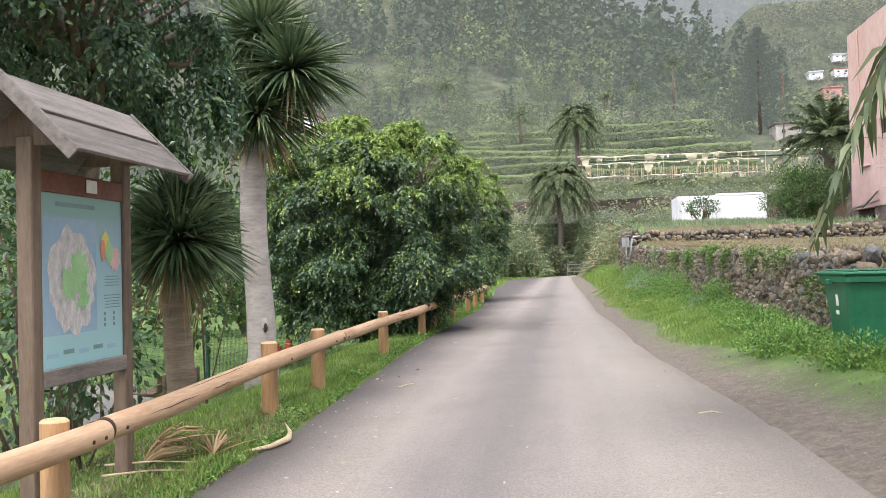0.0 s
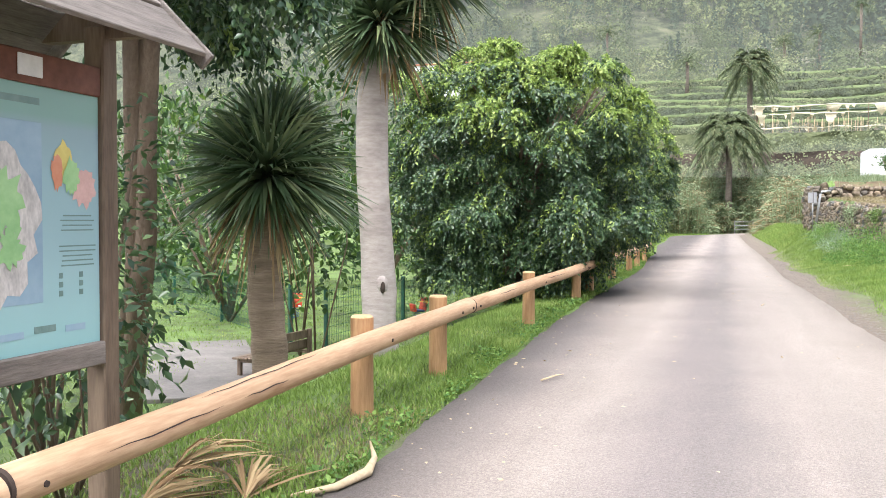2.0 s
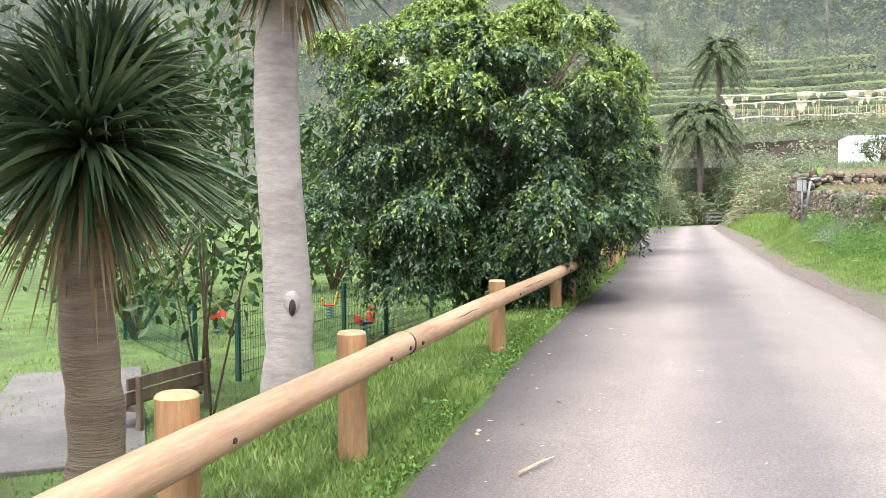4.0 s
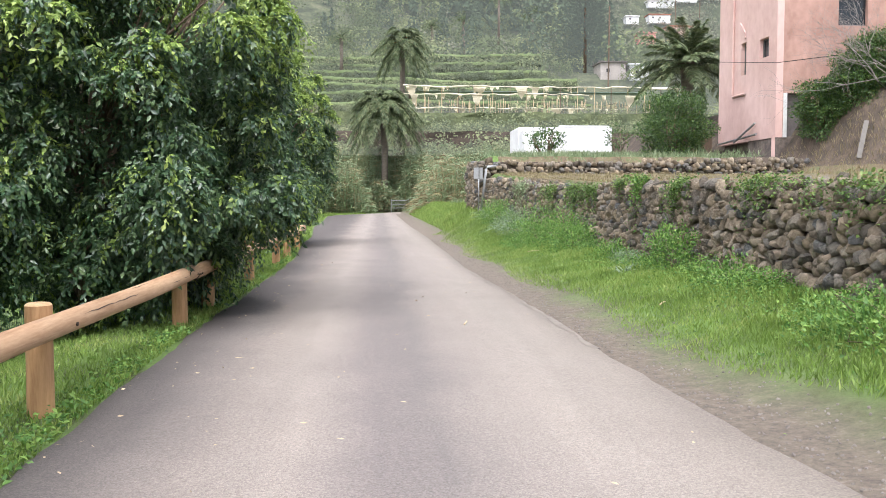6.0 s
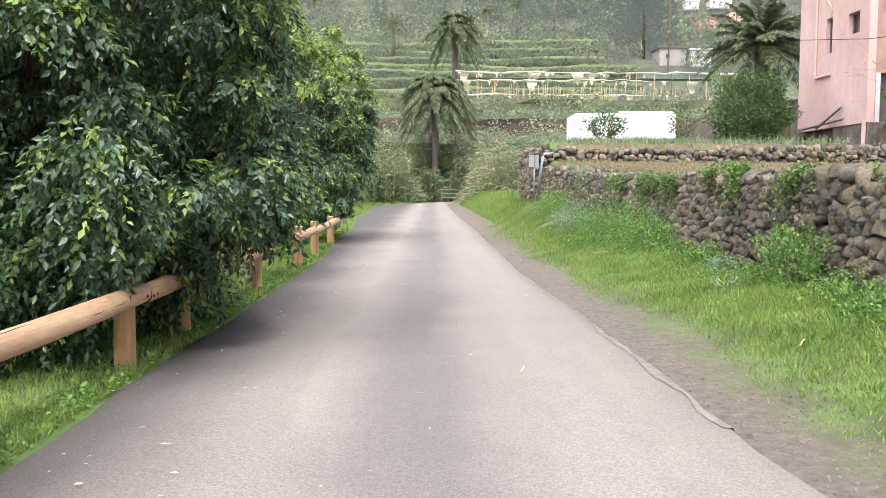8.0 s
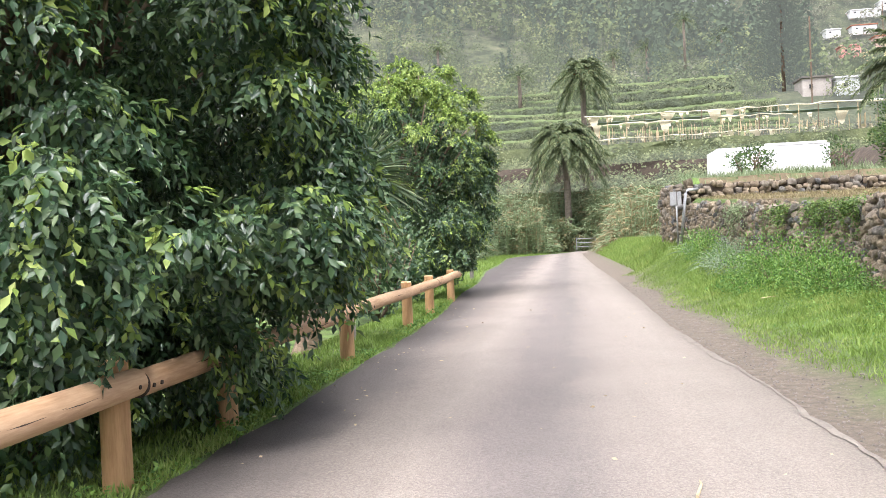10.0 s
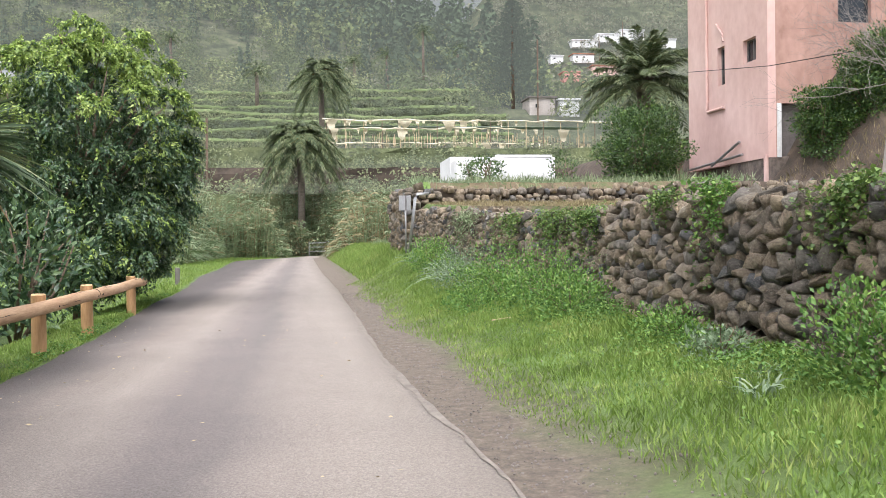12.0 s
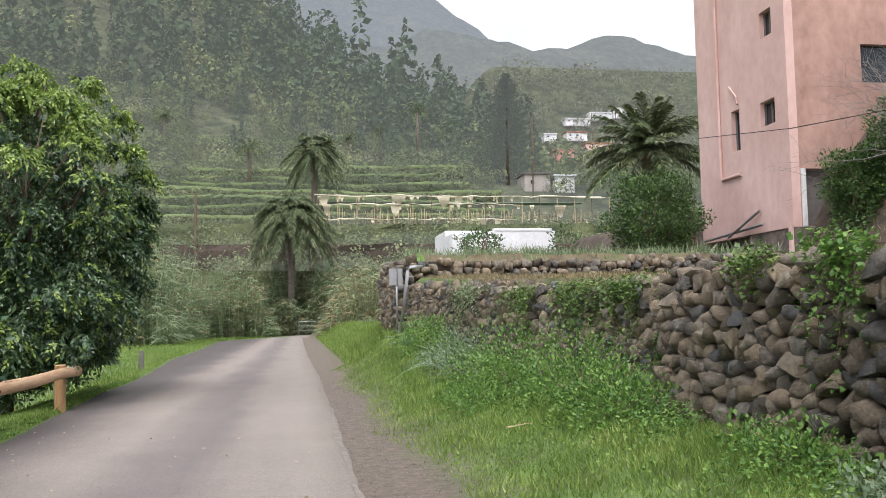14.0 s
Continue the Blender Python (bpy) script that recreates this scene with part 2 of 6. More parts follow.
def asphalt():
    """Old sun-bleached asphalt: paler wheel tracks and dust along the middle, a darker band along the rail side."""
    m, t, b = node_material("bleached_asphalt", 0.88)
    tc = t.nodes.new("ShaderNodeTexCoord")
    sep = t.nodes.new("ShaderNodeSeparateXYZ")
    t.links.new(tc.outputs["Object"], sep.inputs[0])
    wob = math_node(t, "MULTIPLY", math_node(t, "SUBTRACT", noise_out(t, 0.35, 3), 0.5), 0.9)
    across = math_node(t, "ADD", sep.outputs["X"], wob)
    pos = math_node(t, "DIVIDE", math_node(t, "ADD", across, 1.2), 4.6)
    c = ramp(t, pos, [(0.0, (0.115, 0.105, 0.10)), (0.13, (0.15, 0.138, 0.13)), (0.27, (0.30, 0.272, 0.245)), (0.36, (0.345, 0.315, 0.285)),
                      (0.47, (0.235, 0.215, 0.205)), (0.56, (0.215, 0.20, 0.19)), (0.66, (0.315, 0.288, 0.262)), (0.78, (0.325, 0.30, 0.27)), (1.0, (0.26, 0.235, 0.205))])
    c = mixed(t, 0.3, c, ramp(t, noise_out(t, 0.8, 5, 0.65), [(0.3, (0.72, 0.71, 0.71)), (0.7, (1.12, 1.1, 1.07))]), "MULTIPLY")
    grit = t.nodes.new("ShaderNodeTexVoronoi")
    grit.inputs["Scale"].default_value = 120
    t.links.new(tc.outputs["Object"], grit.inputs["Vector"])
    c = mixed(t, 0.6, c, ramp(t, grit.outputs["Color"], [(0.1, (0.6, 0.58, 0.57)), (0.9, (1.25, 1.22, 1.2))]), "MULTIPLY")
    c = mixed(t, 0.75, c, ramp(t, noise_out(t, 55, 5, 0.8), [(0.32, (0.68, 0.67, 0.66)), (0.5, (1.0, 1.0, 1.0)), (0.66, (1.32, 1.3, 1.26))]), "MULTIPLY")
    streak = noise_out(t, 1.0, 5, 0.6, stretch=(2.2, 0.16, 1))
    c = mixed(t, 0.28, c, ramp(t, streak, [(0.35, (0.75, 0.75, 0.75)), (0.62, (1.08, 1.06, 1.04))]), "MULTIPLY")
    c = mixed(t, 1.0, c, (0.895, 0.86, 0.84), "MULTIPLY")
    t.links.new(c, b.inputs["Base Color"])
    bump(t, b, grit.outputs["Distance"], 0.5, 0.006)
    return m


def soil():
    """Ground cover by place: dirt and gravel beside the asphalt, mossy green soil under the grass, straw-coloured field on the terrace."""
    m, t, b = node_material("verge_soil", 0.95)
    tc = t.nodes.new("ShaderNodeTexCoord")
    sep = t.nodes.new("ShaderNodeSeparateXYZ")
    t.links.new(tc.outputs["Object"], sep.inputs[0])
    wob = math_node(t, "MULTIPLY", math_node(t, "SUBTRACT", noise_out(t, 0.9, 4), 0.5), 1.1)
    x = math_node(t, "ADD", sep.outputs["X"], wob)
    green = ramp(t, noise_out(t, 1.4, 5), [(0.3, (0.075, 0.085, 0.03)), (0.55, (0.12, 0.19, 0.045)), (0.75, (0.17, 0.27, 0.06))])
    dirt = ramp(t, noise_out(t, 9, 6, 0.75), [(0.25, (0.085, 0.07, 0.055)), (0.55, (0.185, 0.15, 0.115)), (0.8, (0.31, 0.262, 0.21))])
    straw = ramp(t, noise_out(t, 2.2, 6, 0.7), [(0.3, (0.08, 0.06, 0.035)), (0.5, (0.17, 0.13, 0.075)), (0.62, (0.10, 0.125, 0.045))])
    x = math_node(t, "SUBTRACT", x, math_node(t, "MULTIPLY", ramp(t, math_node(t, "DIVIDE", sep.outputs["Y"], 20.0), [(0.5, (1, 1, 1)), (0.85, (0, 0, 0))]), 0.8))
    left = math_node(t, "GREATER_THAN", x, 1.6)
    isdirt = math_node(t, "MULTIPLY", left, ramp(t, math_node(t, "DIVIDE", x, 8.0), [(0.42, (1, 1, 1)), (0.53, (0, 0, 0))]))
    c = mixed(t, isdirt, green, dirt)
    field = math_node(t, "GREATER_THAN", sep.outputs["X"], 5.9)
    c = mixed(t, field, c, straw)
    bank = math_node(t, "MULTIPLY", math_node(t, "GREATER_THAN", sep.outputs["X"], 15.5), math_node(t, "GREATER_THAN", sep.outputs["Z"], 2.75))
    c = mixed(t, bank, c, ramp(t, noise_out(t, 1.6, 6, 0.7), [(0.3, (0.035, 0.028, 0.02)), (0.55, (0.095, 0.07, 0.05)), (0.75, (0.19, 0.145, 0.1))]))
    bare = math_node(t, "MULTIPLY", math_node(t, "LESS_THAN", sep.outputs["X"], -0.4), ramp(t, math_node(t, "DIVIDE", sep.outputs["Y"], 20.0), [(0.42, (1, 1, 1)), (0.58, (0, 0, 0))]))
    c = mixed(t, math_node(t, "MULTIPLY", bare, ramp(t, noise_out(t, 2.4, 4), [(0.4, (0, 0, 0)), (0.52, (1, 1, 1))])), c, dirt)
    c = mixed(t, 0.5, c, ramp(t, noise_out(t, 40, 4), [(0.3, (0.6, 0.6, 0.6)), (0.7, (1.2, 1.2, 1.2))]), "MULTIPLY")
    t.links.new(c, b.inputs["Base Color"])
    bump(t, b, noise_out(t, 25, 6, 0.75), 0.8, 0.03)
    return m


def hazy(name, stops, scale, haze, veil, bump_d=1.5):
    """Far slopes beyond the valley: scrub colours, with the mist painted in as a share of grey emission."""
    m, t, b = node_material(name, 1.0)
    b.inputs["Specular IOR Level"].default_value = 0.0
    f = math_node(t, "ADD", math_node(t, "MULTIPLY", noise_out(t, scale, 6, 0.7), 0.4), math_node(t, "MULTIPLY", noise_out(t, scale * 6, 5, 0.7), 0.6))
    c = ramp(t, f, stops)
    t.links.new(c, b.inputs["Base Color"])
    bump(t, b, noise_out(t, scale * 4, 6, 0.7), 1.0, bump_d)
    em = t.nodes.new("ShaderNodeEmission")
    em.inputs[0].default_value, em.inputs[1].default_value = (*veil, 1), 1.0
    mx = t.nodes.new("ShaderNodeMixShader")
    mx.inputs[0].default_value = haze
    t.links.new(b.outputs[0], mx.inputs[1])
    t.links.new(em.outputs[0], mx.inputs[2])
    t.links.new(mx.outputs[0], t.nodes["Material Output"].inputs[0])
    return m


DUST = weathered("pale_road_dust", (0.15, 0.13, 0.108), (0.31, 0.272, 0.23), 5, 60, 0.95, 0.5, 0.004)
GRAVEL = weathered("pale_gravel", (0.13, 0.115, 0.1), (0.3, 0.265, 0.23), 3, 40, 0.95)
ASPHALT, SOIL = asphalt(), soil()
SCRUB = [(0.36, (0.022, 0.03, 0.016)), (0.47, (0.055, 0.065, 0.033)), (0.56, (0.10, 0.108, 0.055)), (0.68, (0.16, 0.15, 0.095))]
# haze painted into each slope as glow, more for the farther ones
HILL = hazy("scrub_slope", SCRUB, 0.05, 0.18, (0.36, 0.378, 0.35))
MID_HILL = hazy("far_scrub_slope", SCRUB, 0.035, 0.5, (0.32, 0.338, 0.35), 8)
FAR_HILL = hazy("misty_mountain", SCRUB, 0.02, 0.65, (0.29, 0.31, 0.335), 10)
TERRACE_EDGE = weathered("terrace_grass", (0.075, 0.105, 0.04), (0.16, 0.2, 0.085), 0.3, 2, 0.95, 0.8, 0.2)
TERRACE_WALL = weathered("overgrown_terrace_wall", (0.03, 0.045, 0.022), (0.11, 0.125, 0.06), 0.4, 2.5, 0.95, 0.9, 0.3)
TERRACE_GREEN = weathered("terrace_scrub", (0.045, 0.06, 0.03), (0.15, 0.17, 0.075), 0.25, 1.6, 0.95, 0.9, 0.3)


# ---- builders ----
def link_mesh(name, mesh, material, parent=None, label=""):
    for m in material if isinstance(material, (list, tuple)) else (material,):
        mesh.materials.append(m)
    ob = new(name, mesh)
    if parent is not None:
        ob.parent = parent
    return tagged(ob, label)


def part(name, bm, material, parent=None, label="", smooth=False):
    mesh = bpy.data.meshes.new(name)
    bm.to_mesh(mesh)
    bm.free()
    if smooth:
        mesh.polygons.foreach_set("use_smooth", [True] * len(mesh.polygons))
    return link_mesh(name, mesh, material, parent, label)


def thing(name, label, category, group="", kind="", at=(0, 0, 0), turn=0.0):
    ob = new(name)
    ob.matrix_world = pose(*at, 0, 0, turn)
    return tagged(ob, label, category, group, kind)


def box(bm, sx, sy, sz, m=None, bevel=0.0):
    """A box of these sizes round the origin, bevelled, moved by m."""
    made = bmesh.ops.create_cube(bm, size=1.0, matrix=Matrix.Diagonal((sx, sy, sz, 1)))["verts"]
    if bevel:
        edges = list({e for v in made for e in v.link_edges})
        res = bmesh.ops.bevel(bm, geom=edges, offset=bevel, segments=1, affect="EDGES", profile=0.5)
        made = list({v for f in res["faces"] for v in f.verts} | {v for v in made if v.is_valid})
    if m is not None:
        bmesh.ops.transform(bm, matrix=m, verts=made)
    return made


def boxed(sx, sy, sz, at=(0, 0, 0), bevel=0.006, turn=(0, 0, 0)):
    bm = bmesh.new()
    box(bm, sx, sy, sz, pose(*at, *turn), bevel)
    return bm


def tube(bm, points, radii, sides=10, cap=True):
    """A tapered round bar through the points."""
    rings = []
    pts = [Vector(p) for p in points]
    for i, p in enumerate(pts):
        d = (pts[min(i + 1, len(pts) - 1)] - pts[max(i - 1, 0)]).normalized()
        a = d.orthogonal().normalized() if abs(d.z) < 0.9 else Vector((1, 0, 0))
        a = (a - d * a.dot(d)).normalized()
        b = d.cross(a)
        r = radii[i] if isinstance(radii, (list, tuple)) else radii
        rings.append([bm.verts.new(p + (a * math.cos(k * math.tau / sides) + b * math.sin(k * math.tau / sides)) * r) for k in range(sides)])
    for r0, r1 in zip(rings, rings[1:]):
        for k in range(sides):
            bm.faces.new((r0[k], r0[(k + 1) % sides], r1[(k + 1) % sides], r1[k]))
    if cap:
        bm.faces.new(rings[0][::-1])
        bm.faces.new(rings[-1])
    return rings


def np_mesh(name, verts, faces, which=None):
    """A mesh from arrays: verts (n, 3), faces (m, k)."""
    mesh = bpy.data.meshes.new(name)
    verts, faces = np.asarray(verts, np.float32), np.asarray(faces, np.int32)
    k = faces.shape[1]
    mesh.vertices.add(len(verts))
    mesh.vertices.foreach_set("co", verts.ravel())
    mesh.loops.add(faces.size)
    mesh.loops.foreach_set("vertex_index", faces.ravel())
    mesh.polygons.add(len(faces))
    mesh.polygons.foreach_set("loop_start", np.arange(0, faces.size, k, dtype=np.int32))
    if which is not None:
        mesh.polygons.foreach_set("material_index", np.asarray(which, np.int32))
    mesh.update(calc_edges=True)
    mesh.validate()
    return mesh


def unit(v):
    return v / np.maximum(np.linalg.norm(v, axis=-1, keepdims=True), 1e-9)


def leaf_mesh(name, base, way, length, width, rng, which=None, fold=0.25, face=(0, 0, 1)):
    """Folded two-facet leaves: base points, directions, lengths and widths."""
    n = len(base)
    side = unit(np.cross(way, np.broadcast_to(np.asarray(face, float), (n, 3)) + rng.normal(0, 0.38, (n, 3))))
    up = np.cross(side, way)
    length, width = np.broadcast_to(length, n)[:, None], np.broadcast_to(width, n)[:, None]
    mid = base + way * length * 0.45 + up * width * fold
    v = np.stack([base, mid + side * width / 2, base + way * length, mid - side * width / 2], 1).reshape(-1, 3)
    q = np.arange(n)[:, None] * 4
    f = np.stack([q + [0, 1, 2], q + [0, 2, 3]], 1).reshape(-1, 3)
    return np_mesh(name, v, f, None if which is None else np.repeat(which, 2))


def strips(name, spines, width, rng, which=None, side=None):
    """Long narrow leaves along spines (n, k, 3), pointed at the end."""
    n, k, _ = spines.shape
    if side is None:
        side = unit(np.cross(unit(spines[:, -1] - spines[:, 0]), rng.normal(0, 0.5, (n, 3)) + [0, 0, 0.8]))
    taper = np.concatenate([np.linspace(0.7, 1, max(k // 2, 1)), np.linspace(1, 0.06, k - max(k // 2, 1))])
    off = side[:, None] * (np.broadcast_to(width, n)[:, None] * taper / 2)[..., None]
    v = np.stack([spines - off, spines + off], 2).reshape(-1, 3)
    q = (np.arange(n)[:, None] * k + np.arange(k - 1)) * 2
    q = q.reshape(-1, 1)
    return np_mesh(name, v, q + [0, 1, 3, 2], None if which is None else np.repeat(which, k - 1))


# ---- the lie of the land ----
def smooth(a, b, v):
    t = np.clip((np.asarray(v, float) - a) / (b - a), 0, 1)
    return t * t * (3 - 2 * t)


def road_left(y):
    return -0.62 - 0.33 * smooth(8, 20, y) - 0.5 * smooth(30, 42, y) - 0.9 * smooth(42, 60, y) - 0.8 * smooth(60, 88, y) + 5.2 * smooth(86, 107, y)


def road_right(y):
    return 3.95 - 0.85 * smooth(5, 20, y) - 0.28 * smooth(20, 30, y) - 0.15 * smooth(40, 65, y) + 3.0 * smooth(94, 108, y)


def ground_z(x, y):
    x, y = np.asarray(x, float), np.asarray(y, float)
    left = -0.7 * smooth(-1.6, -4.2, x) - 0.07 * smooth(11, 6.5, y) * smooth(-0.8, -1.2, x)
    z = np.where(x < -1.0, left * (1 - smooth(40, 55, y)), 0.0)
    verge = 0.34 * smooth(3.3, 5.6, x) + 0.75 * smooth(3.0, 5.2, x) * smooth(33, 44, y)
    z = np.where(x > 3.0, verge, z)
    wall_x = 6.15 + 0.45 * smooth(30.2, 30.5, y) - 1.2 * smooth(33, 44, y) + 3.2 * smooth(48.5, 55, y)
    high = 1.62 + 0.8 * np.clip((y - 29) / 16, 0, 1) - 0.25 * smooth(12, 4, y)
    high = high + 0.75 * smooth(46.2, 46.6, y) + 0.85 * smooth(47, 66, y)
    high = high + 4.2 * smooth(17.9, 21.2, x) * smooth(41, 47, y) * (1 - 0.4 * smooth(52, 60, y))
    inside = smooth(wall_x, wall_x + 0.12, x)
    z = z + inside * smooth(15.15, 15.3, y) * (high - z) * (1 - smooth(78, 96, y))
    z = z + 0.02 * np.sin(x * 2.3 + y * 0.7) * (np.abs(x - 1) > 3)
    return z - 0.02 * ((x > road_left(y)) & (x < road_right(y)))


def grid_mesh(name, xs, ys, height):
    gx, gy = np.meshgrid(xs, ys)
    v = np.stack([gx, gy, height(gx, gy)], -1).reshape(-1, 3)
    nx, ny = len(xs), len(ys)
    q = (np.arange(ny - 1)[:, None] * nx + np.arange(nx - 1)).reshape(-1, 1)
    mesh = np_mesh(name, v, q + [0, 1, nx + 1, nx])
    mesh.polygons.foreach_set("use_smooth", [True] * len(mesh.polygons))
    return mesh


xs = np.concatenate([np.linspace(-900, -40, 12), np.linspace(-36, -5, 32), np.arange(-4.8, 9.0, 0.1), np.linspace(9.4, 40, 60), np.linspace(50, 900, 12)])
ys = np.concatenate([np.linspace(-700, -10, 12), np.arange(-8, 50, 0.4), np.linspace(50.5, 135, 70), np.linspace(145, 1500, 14)])
tagged(link_mesh("ground", grid_mesh("ground", xs, ys, ground_z), SOIL), "grassy verges, bare dirt and dry terraced field", "ground", kind="structure")

# the road
ry = np.concatenate([np.arange(-8, 50, 0.25), np.arange(50, 112, 1.0)])
rng = np.random.default_rng(3)
cols = np.linspace(0, 1, 9)
edge_l = road_left(ry) + 0.03 * np.sin(ry * 2.1) * np.sin(ry * 0.77) + rng.normal(0, 0.012, len(ry))
edge_r = road_right(ry) + 0.018 * np.sin(ry * 1.3 + 1) * np.sin(ry * 0.61) + rng.normal(0, 0.012, len(ry))
rx = edge_l[:, None] + (edge_r - edge_l)[:, None] * cols
rz = 0.006 + 0.035 * (1 - (2 * cols - 1) ** 2)[None] + 0 * rx
top = np.stack([rx, np.repeat(ry[:, None], 9, 1), rz], -1)
skirt_l, skirt_r = top[:, :1] + [-0.04, 0, -0.07], top[:, -1:] + [0.05, 0, -0.07]
road_v = np.concatenate([skirt_l, top, skirt_r], 1)
w = road_v.shape[1]
q = (np.arange(len(ry) - 1)[:, None] * w + np.arange(w - 1)).reshape(-1, 1)
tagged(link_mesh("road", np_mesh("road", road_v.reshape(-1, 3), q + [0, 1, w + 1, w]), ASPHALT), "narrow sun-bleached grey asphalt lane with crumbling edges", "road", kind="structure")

# pale dust and grit lying along the edge of the asphalt
dust_y = np.arange(19, 52, 0.1)
rng = np.random.default_rng(4)
inner = np.interp(dust_y, ry, edge_r) - 0.07 * np.abs(np.sin(dust_y * 1.9) * np.sin(dust_y * 0.53)) - np.abs(rng.normal(0, 0.014, len(dust_y)))
outer = np.interp(dust_y, ry, edge_r) + 0.012
dust_v = np.stack([np.stack([inner, dust_y, np.full(len(dust_y), 0.0135)], -1), np.stack([outer, dust_y, np.full(len(dust_y), 0.0125)], -1), np.stack([outer + 0.03, dust_y, np.full(len(dust_y), -0.03)], -1)], 1).reshape(-1, 3)
q = (np.arange(len(dust_y) - 1)[:, None] * 3 + np.arange(2)).reshape(-1, 1)
tagged(link_mesh("road_edge", np_mesh("road_edge", dust_v, q + [0, 1, 4, 3]), DUST), "crumbled pale edge of the asphalt", "road edge", kind="structure")


# ---- far slopes ----
def ridge(name, material, x0, x1, nx, y0, y1, ny, height, label):
    mesh = grid_mesh(name, np.linspace(x0, x1, nx), np.linspace(y0, y1, ny), height)
    return tagged(link_mesh(name, mesh, material), label, "hillside", kind="structure")


def rough_noise(x, y, size, seed):
    f = np.vectorize(lambda a, b: noise.fractal(Vector((a / size, b / size, seed)), 1.0, 2.0, 5))
    return f(x, y)


def near_hill(x, y):
    """The wooded flank that comes down from the upper left behind the greenhouse."""
    rise = smooth(140, 420, y + 0.15 * x)
    crest = 14 + 165 * smooth(60, -150, x) + 54 * smooth(110, 35, x)
    steps = crest * rise
    low = 14 + steps
    low = low + 7 * smooth(150, 166, y) - 16 * (1 - smooth(118, 150, y))
    return low + rough_noise(x, y, 60, 1.5) * 6 * rise


def mid_ridge(x, y):
    crest = 190 - 0.0012 * (x - 210) ** 2 * (x > 210) - 0.0011 * (x - 210) ** 2 * (x < 210) * 0.5
    return np.maximum(crest, 40) * smooth(330, 640, y) + 26 * rough_noise(x, y, 120, 4.5)


def far_mountain(x, y):
    crest = 520 - 0.55 * np.abs(x + 150) * (x > -150) * 0.75
    return np.maximum(crest, 60) * smooth(620, 1150, y) + 60 * rough_noise(x, y, 260, 8.5)


cloud_m, cloud_t, cloud_b = node_material("overcast_cloud", 1.0)
glow = cloud_t.nodes.new("ShaderNodeEmission")
glow.inputs[1].default_value = 1.0
cloud_t.links.new(ramp(cloud_t, noise_out(cloud_t, 0.003, 4), [(0.3, (0.62, 0.64, 0.67)), (0.7, (0.8, 0.81, 0.83))]), glow.inputs[0])
cloud_t.links.new(glow.outputs[0], cloud_t.nodes["Material Output"].inputs[0])
tagged(part("backdrop", boxed(5200, 4, 1500, (200, 1850, 600), 0), cloud_m), "plain bank of pale overcast cloud", "sky", kind="structure")
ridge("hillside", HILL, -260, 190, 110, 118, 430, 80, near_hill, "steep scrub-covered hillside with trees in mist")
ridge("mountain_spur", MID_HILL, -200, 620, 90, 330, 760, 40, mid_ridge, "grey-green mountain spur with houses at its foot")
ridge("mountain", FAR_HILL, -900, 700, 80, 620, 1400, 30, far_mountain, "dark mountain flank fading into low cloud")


# ---- plants ----
def limb_paths(rng, centre, radii, base, n, reach=0.75):
    for _ in range(n):
        d = unit(rng.normal(size=3))
        d[2] = abs(d[2]) * 0.9 + 0.1
        end = np.array(centre) + d * np.array(radii) * reach
        mid = (np.array(base) * 0.45 + end * 0.55) + rng.normal(0, 0.15, 3)
        yield [base, mid, end]


